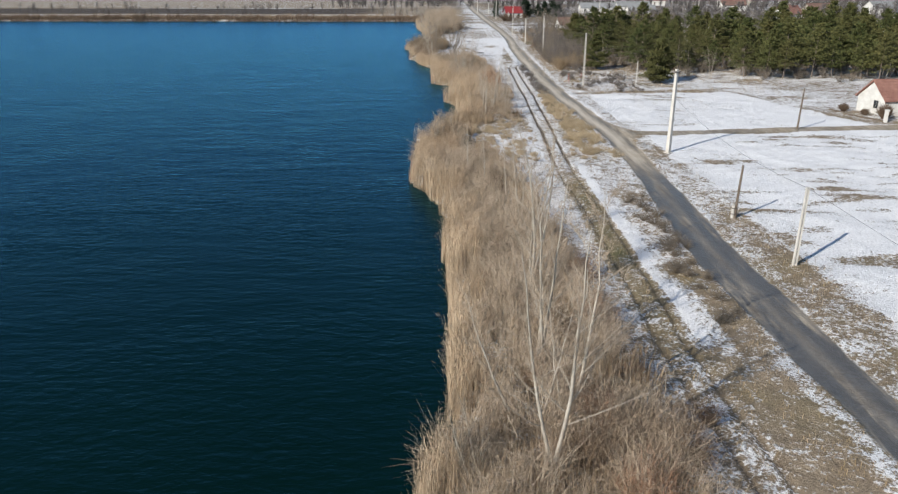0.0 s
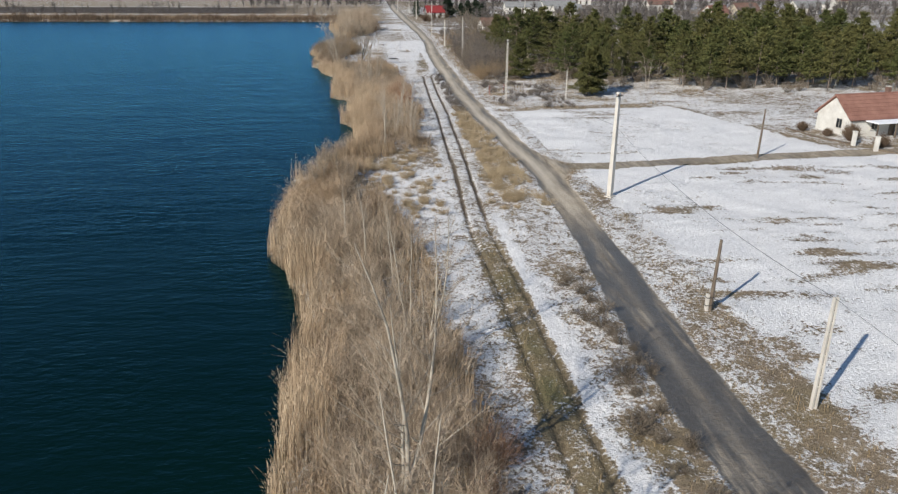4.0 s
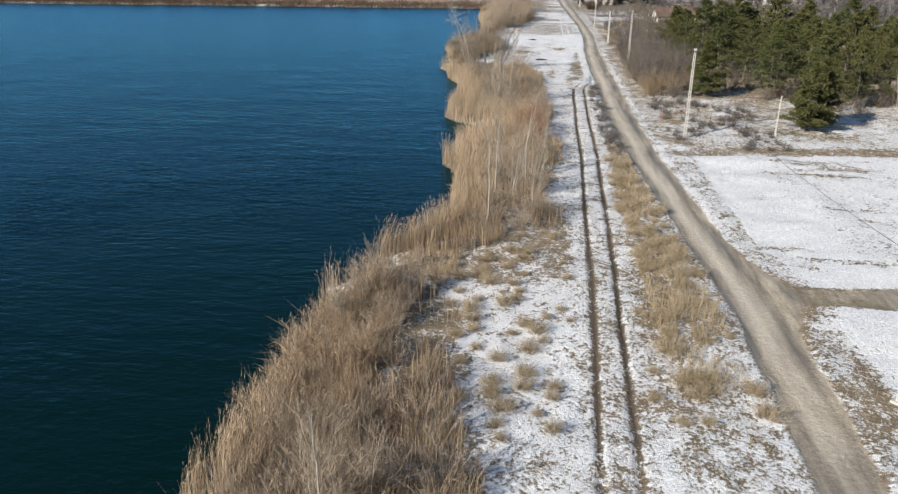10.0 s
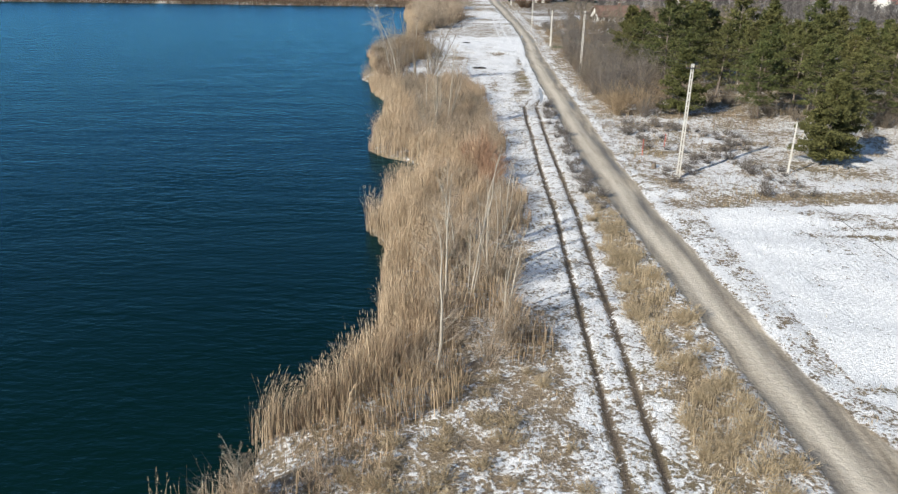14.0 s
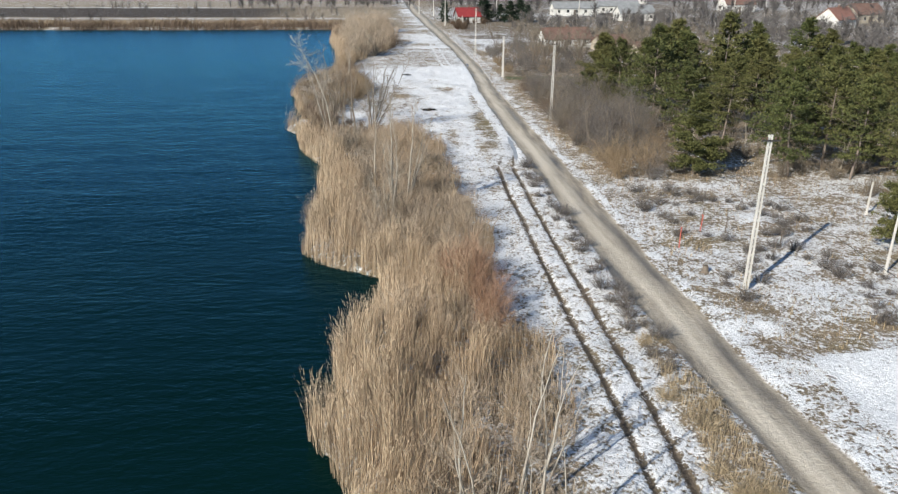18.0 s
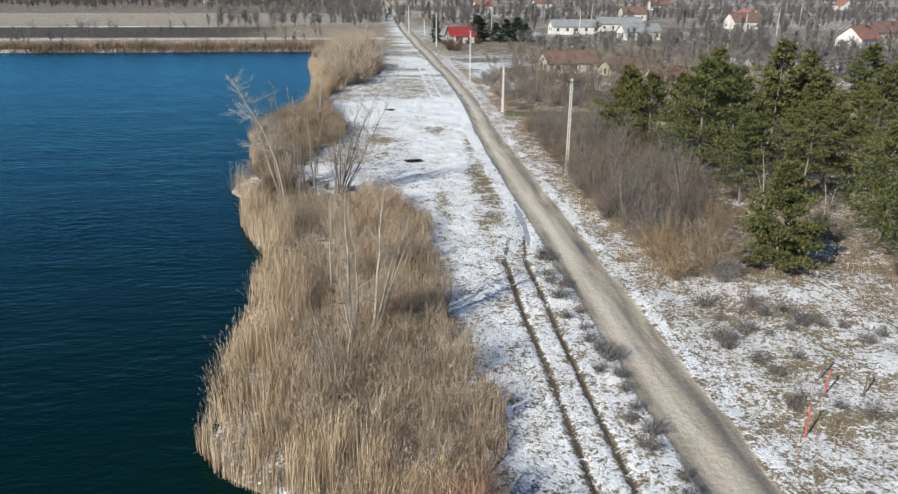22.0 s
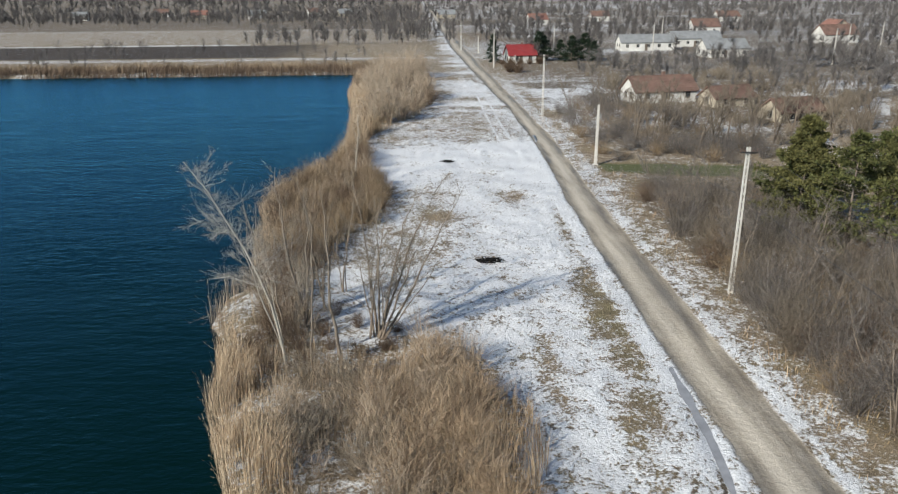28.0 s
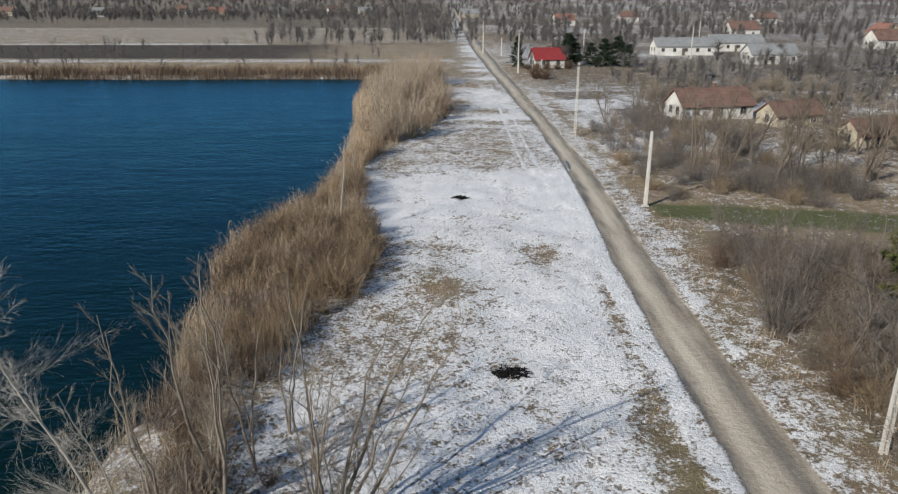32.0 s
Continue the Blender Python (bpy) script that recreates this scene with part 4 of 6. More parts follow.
# ---------------------------------------------------------------- trees


def unit(v):
    return v / (np.linalg.norm(v) + 1e-9)


def bare_tree(name, x, y, tall, lean=(0.0, 0.0), seed=1, spread=0.5, stems_n=1, limbs=16, bark="bark_pale", twig="twig_pale", label="", thick=0.0115, twigs_n=15, start=0.22, apart=True, fan=0.55, fine=1.0, curl=(0.0, 0.0), rise=(0.45, 1.2), crook=0.007, limb_r=0.25, slim=1.0):
    """A leafless tree: trunks, limbs that leave them at an angle and bend up, and thin twigs."""
    r = np.random.default_rng(seed)
    z = gz(x, y)
    base = np.array([0.0, 0.0, -0.1])
    root = empty(name, x, y, z)
    trunk, limb, twg = Geo(), Geo(), Geo()
    q0, q1, q2, qr = [], [], [], []
    for s in range(stems_n):
        th = r.uniform(0, 2 * np.pi)
        out = 0.0 if stems_n == 1 else r.uniform(0.12, 0.38) * (0.6 + spread) * fan
        h = tall * (1.0 if s == 0 else r.uniform(0.6, 0.98))
        top = np.array([lean[0] * h + math.cos(th) * out * h, lean[1] * h + math.sin(th) * out * h, h])
        ts = np.linspace(0, 1, 9)
        bow = np.array([r.normal(0, 0.03), r.normal(0, 0.03), 0]) * h
        pts = base + ts[:, None] ** 1.0 * top + np.sin(ts * np.pi)[:, None] * bow + r.normal(0, crook * h, (9, 3)) * ts[:, None] * [1, 1, 0]
        pts[:, 0:2] += r.normal(0, 0.12, 2) * (stems_n > 1) + (ts**2)[:, None] * np.array(curl) * h
        rad = h * thick * (1 - ts * 0.86) * (1.0 if stems_n == 1 else 0.8)
        trunk.tube(pts, rad, 7)
        n_l = max(5, int(limbs * h / tall / (1 if stems_n == 1 else 1.5)))
        for k in range(n_l):
            f = start + (0.97 - start) * (k + r.random()) / n_l
            i = f * 8
            p = pts[int(i)] + (pts[min(8, int(i) + 1)] - pts[int(i)]) * (i - int(i))
            a = r.uniform(0, 2 * np.pi)
            length = h * spread * (0.55 * (1 - f) + 0.16) * r.uniform(0.6, 1.25)
            dirn = unit(np.array([math.cos(a), math.sin(a), r.uniform(*rise)]))
            lp = [p]
            for j in range(4):
                dirn = unit(dirn + np.array([0, 0, 0.14 * min(1.0, rise[0] + 0.55)]) + r.normal(0, 0.13, 3))
                lp.append(lp[-1] + dirn * length / 4)
            lp = np.array(lp)
            r0 = max(0.008 * slim, h * thick * (1 - f * 0.86) * limb_r)
            one = Geo() if apart else limb
            one.tube(lp, r0 * np.array([1, 0.8, 0.6, 0.42, 0.2]), 4)
            if apart:
                one.make("limb", M[bark], root, True)
            for j in range(twigs_n):
                g = r.uniform(0.08, 1.0) * 4
                p = lp[int(min(3, g))] + (lp[int(min(3, g)) + 1] - lp[int(min(3, g))]) * (g - int(min(3, g)))
                dd = unit(lp[-1] - lp[0])
                dd = unit(dd + r.normal(0, 0.42, 3) + np.array([0, 0, 0.2]))
                ln = length * r.uniform(0.25, 0.6) * (1.15 - 0.12 * g)
                m = p + dd * ln * 0.5
                e = m + unit(dd + r.normal(0, 0.25, 3) + np.array([0, 0, 0.15])) * ln * 0.5
                q0.append(p), q1.append(m), q2.append(e), qr.append(0.0075)
                for _ in range(5):
                    c = p + (m - p) * r.uniform(0.2, 1) if r.random() < 0.5 else m + (e - m) * r.uniform(0, 0.8)
                    d3 = unit(dd + r.normal(0, 0.45, 3))
                    l3 = ln * r.uniform(0.25, 0.55)
                    q0.append(c), q1.append(c + d3 * l3 * 0.5 + r.normal(0, 0.02, 3)), q2.append(c + d3 * l3), qr.append(0.005)
    q0, q1, q2, qr = (np.array(q) for q in (q0, q1, q2, qr))
    fat = qr > 0.006
    twg.thorns(q0[fat], q2[fat], 0.0075 * fine)
    twg.slivers(q0[~fat], q2[~fat], 0.0052 * fine)
    trunk.make("trunk", M[bark], root, True)
    if limb.n:
        limb.make("crown_frame", M[bark], root, True, "stuff")
    twg.make("crown", M[twig], root, False, "stuff")
    return tagged(root, label, "tree")


BIRCH = "slender leafless tree with pale bark among the reeds"
# x, y, height, lean, trunks, spread, limbs
SLIM = [
    (5.1, 24.0, 11.4, (-0.05, 0.0), 2, 0.62, 26), (5.8, 33.4, 10.2, (-0.04, 0.0), 3, 0.5, 26), (6.1, 28.0, 10.6, (0.02, 0.0), 3, 0.62, 30), (4.0, 27.9, 6.6, (-0.36, 0.0), 1, 0.75, 18), (4.9, 27.7, 5.8, (0.2, 0.0), 1, 0.5, 12),
    (5.9, 41.6, 11.8, (0.05, 0.0), 3, 0.6, 28), (6.4, 61.8, 5.8, (-0.08, 0.0), 1, 0.5, 13), (7.1, 55.3, 8.0, (-0.04, 0.0), 2, 0.55, 20),
    (7.7, 53.4, 8.4, (0.03, 0.0), 3, 0.5, 20), (4.6, 65.8, 6.2, (-0.06, 0.0), 1, 0.5, 13), (3.2, 69.4, 5.8, (0.0, 0.0), 1, 0.5, 13),
    (4.4, 71.4, 3.9, (0.15, 0.0), 1, 0.55, 10), (6.6, 99.8, 7.6, (0.0, 0.0), 1, 0.5, 18), (8.2, 107.6, 6.4, (0.06, 0.0), 4, 0.5, 18), (7.2, 112.6, 6.8, (0.0, 0.0), 3, 0.5, 18), (9.8, 104.2, 5.6, (0.1, 0.0), 3, 0.5, 14), (10.2, 115.6, 5.4, (0.04, 0.0), 4, 0.5, 14), (9.3, 110.8, 8.0, (0.0, 0.0), 3, 0.36, 15),
    (10.0, 106.0, 4.7, (0.15, 0.0), 1, 0.45, 10), (9.0, 113.2, 7.3, (-0.02, 0.0), 2, 0.4, 13), (5.3, 148.3, 8.8, (-0.06, 0.0), 4, 0.5, 26),
    (6.3, 148.7, 8.8, (0.17, 0.0), 4, 0.5, 26), (3.8, 155.1, 6.8, (0.04, 0.0), 1, 0.5, 14), (6.9, 106.9, 7.4, (0.02, 0.0), 1, 0.5, 15),
    (1.6, 175.1, 9.4, (-0.04, 0.0), 1, 0.30, 13), (0.3, 174.4, 7.0, (0.01, 0.0), 2, 0.36, 14), (3.2, 178.0, 9.6, (0.04, 0.0), 7, 0.5, 28), (3.6, 177.7, 8.8, (0.34, 0.0), 5, 0.55, 26), (-1.0, 180.2, 9.8, (-0.01, 0.0), 3, 0.42, 20), (-2.0, 178.4, 8.4, (-0.12, 0.0), 3, 0.45, 16),
    (-3.1, 187.4, 7.4, (0.04, 0.0), 3, 0.5, 16), (-0.2, 182.6, 8.0, (0.03, 0.0), 3, 0.42, 16), (-4.8, 188.0, 5.4, (-0.2, 0.0), 2, 0.5, 12), (0.8, 185.0, 7.0, (0.05, 0.0), 3, 0.45, 14),
    (-0.8, 212.5, 7.4, (0.1, 0.0), 1, 0.5, 14), (-1.3, 228.1, 5.6, (-0.08, 0.0), 1, 0.55, 12), (10.9, 118.5, 5.2, (0.05, 0.0), 1, 0.5, 12),
]
for k, (x, y, tall, lean, n, spread, limbs) in enumerate(SLIM):
    bare_tree("birch_tree", x, y, tall, lean, 100 + k, spread, n, limbs, "bark_grey" if 173 < y < 190 else "bark_pale", "twig" if 173 < y < 190 else "twig_straw", twigs_n=13, fine=1.0 if y < 60 else 1.0 if y in (148.3, 148.7) else 0.62 if 173 < y < 190 else 0.85, label=BIRCH if not 173 < y < 190 else "slender grey-brown leafless tree on the lake's bank", thick=0.0115 if n > 4 else 0.0145 if y in (148.3, 148.7) else 0.0115, fan=0.95 if n > 4 else 0.55, crook=0.015 if 173 < y < 190 else 0.007)
bare_tree("leaning_tree", -1.1, 174.2, 11.2, (-0.15, 0.0), 140, 0.66, 1, 44, twig="twig_white", fine=0.55, label="pale leafless tree leaning out over the lake", thick=0.0078, twigs_n=22, start=0.42, curl=(-0.20, 0.0), rise=(-0.35, 0.75), limb_r=0.2, slim=0.7)
bare_tree("leaning_tree", -1.6, 176.8, 7.6, (-0.20, 0.0), 141, 0.45, 2, 20, label="pale leafless tree bent over the water", thick=0.0095, twigs_n=14, start=0.45, fan=0.4, fine=0.7, crook=0.012, limb_r=0.2, slim=0.8)
for k, (x, y, tall) in enumerate(((1.9, 23.4, 3.9), (0.3, 91.9, 2.9), (0.6, 86.8, 3.4), (1.6, 88.6, 3.0), (0.2, 84.6, 3.2), (2.4, 86.0, 2.6), (-1.6, 181.6, 4.2), (4.8, 143.5, 5.0), (-5.4, 190.6, 3.4), (2.4, 57.0, 2.2))):
    bare_tree("young_tree", x, y, tall, (-0.12 if k == 0 else 0.0, 0.0), 160 + k, 0.7, 5, 12, "bark_pale", "twig", "bushy young leafless tree on the bank", apart=False)

# ---------------------------------------------------------------- shrubs


def shrub_mesh(name, tall, wide, n, mat, seed, r0=0.011, fork=0.5):
    """A leafless shrub: many stems from one root, each with side twigs."""
    r = np.random.default_rng(seed)
    th, out = r.uniform(0, 2 * np.pi, n), np.sqrt(r.uniform(0, 1, n))
    foot = np.stack([np.cos(th) * out * 0.22 * wide, np.sin(th) * out * 0.22 * wide, np.full(n, -0.08)], 1)
    h = tall * r.uniform(0.45, 1.08, n) * (1.05 - 0.42 * out**2)
    tip = np.stack([np.cos(th) * out * wide, np.sin(th) * out * wide, h], 1) + r.normal(0, 0.14 * wide, (n, 3)) * [1, 1, 0.4]
    mid = foot + (tip - foot) * 0.55 + np.stack([np.zeros(n), np.zeros(n), 0.10 * h], 1) + r.normal(0, 0.08 * wide, (n, 3))
    g = Geo()
    g.spikes(foot, mid, tip, r0 * 1.1)
    for k in range(10):
        f = r.uniform(0.25, 0.98, n)[:, None]
        p = np.where(f < 0.55, foot + (mid - foot) * f / 0.55, mid + (tip - mid) * (f - 0.55) / 0.45)
        way = (tip - foot) / np.linalg.norm(tip - foot, axis=1, keepdims=True) * 0.8 + r.normal(0, fork, (n, 3))
        ln = tall * r.uniform(0.12, 0.34, n)[:, None]
        e = p + way * ln
        e[:, 2] = np.maximum(e[:, 2], 0.05)
        g.slivers(p, e, r0 * 0.8)
    ob = g.make(name, mat)
    return ob


def shrubs(kind, label, mat, spots, variants, tall, wide, n, group, r0=0.011, fork=0.5):
    firsts = []
    for k, (x, y, s) in enumerate(spots):
        v = k % variants
        m = pose(x, y, gz(x, y), 0, 0, (k * 77) % 360) @ Matrix.Diagonal((s, s, s * (0.85 + 0.3 * ((k * 37) % 10) / 10), 1))
        if v >= len(firsts):
            ob = shrub_mesh(kind, tall, wide, n, mat, 300 + 10 * len(kind) + v, r0, fork)
            tagged(ob, label, "shrub", group)
            ob.matrix_world = m
            firsts.append(ob)
        else:
            ob = firsts[v].copy()
            scene.collection.objects.link(ob)
            ob.matrix_world = m


def spots_in(n, x0, x1, y0, y1, keep, lo, hi, apart=1.3, seed=1):
    r, out = np.random.default_rng(seed), []
    for _ in range(n * 30):
        x, y = r.uniform(x0, x1), r.uniform(y0, y1)
        if keep(x, y) and all((x - a) ** 2 + (y - b) ** 2 > apart**2 for a, b, _ in out):
            out.append((x, y, r.uniform(lo, hi)))
            if len(out) == n:
                break
    return out


def in_brush(x, y):
    return float(shore(np.array([y]))[0]) + 2.4 < x < float(brush(y)) - 0.8


# the thicket east of the road
THICK_E_Y = [140, 150, 156, 165, 180, 200, 212, 220, 235, 262]
THICK_W = [26, 25.7, 25.6, 25.4, 25.3, 26.0, 27.5, 27.5, 26.6, 26.0]
THICK_E = [28, 30, 31, 33, 36, 40, 46, 46, 44, 44]


def in_thicket(x, y):
    green = 206.5 < y + (x - 35) * 0.25 < 220.5
    return np.interp(y, THICK_E_Y, THICK_W) < x < np.interp(y, THICK_E_Y, THICK_E) and not green and math.hypot(x - 25.6, y - 183.4) > 1.4


THICKET = spots_in(165, 24.5, 46, 155, 262, in_thicket, 0.4, 1.4, 1.8, 3)
THICKET = [(x, y, s * (0.85 if y > 195 else 1.0)) for x, y, s in THICKET]
shrubs("bare_shrub", "dense grey-brown leafless shrub of a roadside thicket", M["twig_grey"], [p for k, p in enumerate(THICKET) if k % 8 < 5], 5, 3.2, 1.9, 105, "shrubs of the thicket", 0.0078, 0.75)
shrubs("tan_shrub", "tan-brown leafless shrub of a roadside thicket", M["twig_tan"], [p for k, p in enumerate(THICKET) if k % 8 >= 5], 3, 2.3, 1.6, 85, "shrubs of the thicket", 0.0088, 0.6)
shrubs("brown_shrub", "straw-brown leafless shrub on the lake's bank", M["twig_straw"],
       spots_in(205, -4, 12.5, 18, 235, lambda x, y: in_brush(x, y) and not (-1 < x < 5 and 174 < y < 186), 0.5, 1.15, 1.25, 4), 5, 2.5, 1.35, 50, "shrubs on the bank", 0.010)
shrubs("thicket_shrub", "dense straw-grey leafless brush on the lake's bank", M["twig_straw"],
       spots_in(120, -1, 11, 20, 76, lambda x, y: float(shore(np.array([y]))[0]) + 1.0 < x < float(brush(y)) - 0.6 - 2.2 * smooth(y, 40, 52), 0.55, 1.15, 1.05, 31), 4, 2.7, 1.5, 75, "brush on the south bank", 0.0095, 0.65)
shrubs("russet_shrub", "russet brown undergrowth on the lake's bank", M["twig_red"],
       spots_in(22, 4, 10.5, 22, 50, lambda x, y: x < float(brush(y)) - 0.4, 0.45, 0.8, 1.3, 32), 2, 1.5, 1.1, 70, "brush on the south bank", 0.011, 0.6)
shrubs("willow_shrub", "reddish-brown willow shrub at the reeds' edge", M["twig_red"],
       [(10.2, 129.5, 1.0), (9.3, 131.5, 1.05), (10.0, 127.0, 0.8), (8.4, 133.6, 0.9), (9.6, 134.2, 0.75), (9.4, 37.0, 0.8), (10.0, 44.2, 0.7), (8.2, 21.5, 0.8), (7.4, 27.0, 0.7)], 3, 3.3, 1.5, 130, "willow shrubs", 0.011)
shrubs("dark_shrub", "dark brown tangled shrub under the leaning trees", M["twig_dark"],
       [(-3.0, 182.4, 0.9), (-3.8, 184.6, 1.0), (-4.2, 187.0, 0.9), (-3.0, 180.2, 0.9), (-2.4, 178.2, 0.8), (-4.0, 189.4, 0.8), (-1.0, 177.0, 0.6), (-1.6, 180.8, 0.8), (-2.4, 184.0, 0.8), (-4.8, 185.4, 0.8), (-0.4, 175.4, 0.45), (0.9, 176.6, 0.4), (2.4, 175.8, 0.45), (-1.9, 174.2, 0.55), (2.1, 179.4, 0.4), (0.2, 178.4, 0.45), (3.9, 176.6, 0.45), (-3.2, 176.4, 0.7), (1.0, 173.4, 0.5), (-3.0, 173.0, 0.55), (4.4, 178.6, 0.35), (0.6, 181.6, 0.4), (2.9, 173.8, 0.5),
        (8.4, 25.4, 0.8), (9.8, 26.4, 0.8), (11.4, 27.2, 0.7), (12.6, 27.9, 0.6), (6.6, 24.6, 0.8), (10.6, 24.6, 0.8), (5.8, 66.5, 0.7), (3.6, 60.8, 0.7), (5.2, 79.0, 0.7), (4.6, 76.4, 0.8), (2.6, 82.6, 0.7), (1.6, 87.8, 0.8), (7.2, 103.6, 0.7), (6.4, 30.5, 0.8), (7.0, 36.5, 0.8), (4.6, 48.0, 0.7)], 3, 2.4, 1.5, 110, "dark shrubs on the bank", 0.011)
shrubs("thorn_shrub", "grey-brown thorny shrub near the dirt road", M["twig_shade"],
       spots_in(46, 25.4, 37, 166, 209, in_thicket, 0.6, 1.2, 1.9, 15), 3, 3.2, 1.9, 110, "shrubs of the thicket", 0.0082, 0.75)
for k, (x, y, s) in enumerate(spots_in(30, 25.8, 40, 160, 210, in_thicket, 0.7, 1.25, 3.1, 25)):
    bare_tree("thicket_tree", x, y, 4.6 * s, (0.02, 0.0), 600 + k, 0.95, 4, 12, "bark_grey", "twig_grey", "spreading grey leafless small tree in the roadside thicket", 0.014, 9, 0.15, False, 0.9, 1.9)
shrubs("bank_shrub", "wide brown stalky shrub at the open bank's edge", M["reed_mid"],
       [(0.5, 88.6, 1.0), (1.5, 87.4, 1.0), (0.1, 86.8, 0.9), (0.9, 90.4, 0.9), (2.3, 88.4, 0.7), (2.6, 86.0, 0.7), (0.4, 91.6, 0.6), (4.4, 90.8, 0.55)]
       + spots_in(24, -2.5, 4.5, 76, 86, lambda x, y: float(shore(np.array([y]))[0]) + 0.3 < x < float(shore(np.array([y]))[0]) + 4.2, 0.6, 1.0, 1.25, 18), 3, 2.2, 1.5, 110, "bank shrubs", 0.011, 0.6)
shrubs("bank_bush", "fine-twigged grey-brown bush behind the reeds", M["twig"],
       spots_in(28, 0, 10.5, 157, 173, in_brush, 0.6, 1.1, 1.25, 19), 4, 2.3, 1.4, 70, "bushes on the bank", 0.009)
shrubs("bank_bush", "fine-twigged straw-coloured bush behind the reeds", M["twig_straw"],
       spots_in(30, 0, 11, 134, 157, in_brush, 0.6, 1.1, 1.25, 20), 4, 2.3, 1.4, 70, "bushes on the bank", 0.009)
shrubs("bank_scrub", "dark brown leafless scrub among the north bank's reeds", M["twig_dark"],
       spots_in(40, -8, 3, 187, 240, lambda x, y: float(shore(np.array([y]))[0]) + 0.7 < x < float(brush(y)) - 0.3, 0.6, 1.15, 1.5, 52)
       + spots_in(30, -7, 9, 242, 322, lambda x, y: float(shore(np.array([y]))[0]) + 1.0 < x < float(brush(y)), 0.7, 1.3, 2.2, 53), 3, 2.6, 1.5, 60, "scrub on the north bank", 0.012, 0.65)
shrubs("gap_shrub", "dark tangled shrub deep in the roadside thicket", M["twig_dark"],
       spots_in(34, 26, 38, 162, 206, in_thicket, 0.6, 1.1, 2.4, 54), 3, 2.3, 1.6, 110, "shrubs of the thicket", 0.0085, 0.75)
shrubs("grass_tussock", "rounded tan tussock of dry grass in thin snow", M["grass_tan"],
       spots_in(60, 15, 20.5, 78, 130, lambda x, y: np.interp(y, RUT_Y, RUT_L) + 2.4 < x < np.interp(y, ROAD_Y, ROAD_L) - 0.5, 0.5, 1.3, 0.8, 16)
       + spots_in(60, 3, 12.5, 76, 104, lambda x, y: brush(y) - 0.5 < x < np.interp(y, RUT_Y, RUT_L) - 0.8, 0.4, 1.1, 0.9, 17), 4, 0.6, 0.75, 120, "grass tussocks", 0.0075)
shrubs("low_scrub", "low grey leafless scrub in thin snow", M["twig_grey"],
       spots_in(34, 17.2, 19.8, 122, 162, lambda x, y: np.interp(y, RUT_Y, RUT_L) + 2.4 < x < np.interp(y, ROAD_Y, ROAD_L) - 0.3, 0.5, 1.2, 0.9, 41)
       + spots_in(60, 24.8, 36, 126, 152, lambda x, y: vnoise(np.array([x]), np.array([y]), 4.0, 91)[0] > 0.45, 0.5, 1.3, 1.0, 42), 4, 0.75, 0.75, 60, "low scrub", 0.009, 0.7)
shrubs("dark_scrub", "low dark grey scrub between the track and the road", M["twig_shade"],
       spots_in(26, 16.6, 19.2, 38, 64, lambda x, y: vnoise(np.array([x]), np.array([y]), 3.0, 92)[0] > 0.4, 0.5, 1.2, 0.8, 43), 3, 0.8, 0.8, 60, "low scrub", 0.010, 0.7)
shrubs("mound_shrub", "wide low shrub with fine olive-brown twigs", M["reed_mid"],
       [(6.6, 168.0, 1.15), (7.9, 170.5, 0.9), (5.2, 165.4, 0.9), (8.4, 166.6, 0.8), (7.4, 150.6, 0.8), (8.6, 152.6, 0.8), (4.2, 169.0, 0.75)]
       + spots_in(20, 3.6, 9.0, 158, 174.5, lambda x, y: True, 0.5, 0.85, 1.35, 33), 3, 2.3, 2.0, 190, "mound shrubs", 0.010, 0.55)
shrubs("bank_brush", "pinkish-brown leafless brush behind the reeds", M["twig_tan"],
       spots_in(60, -8, 4, 190, 242, lambda x, y: float(shore(np.array([y]))[0]) + 0.9 < x < float(brush(y)) - 0.4, 0.6, 1.1, 1.3, 51), 4, 2.6, 1.5, 80, "brush on the north bank", 0.012, 0.6)
shrubs("tall_shrub", "tall leafless shrub at the end of the lake's bank", M["twig_straw"],
       spots_in(70, -5, 9.5, 244, 330, in_brush, 0.6, 1.7, 2.0, 5), 4, 3.8, 1.7, 60, "tall shrubs at the bank's end", 0.016)

# ---------------------------------------------------------------- pines


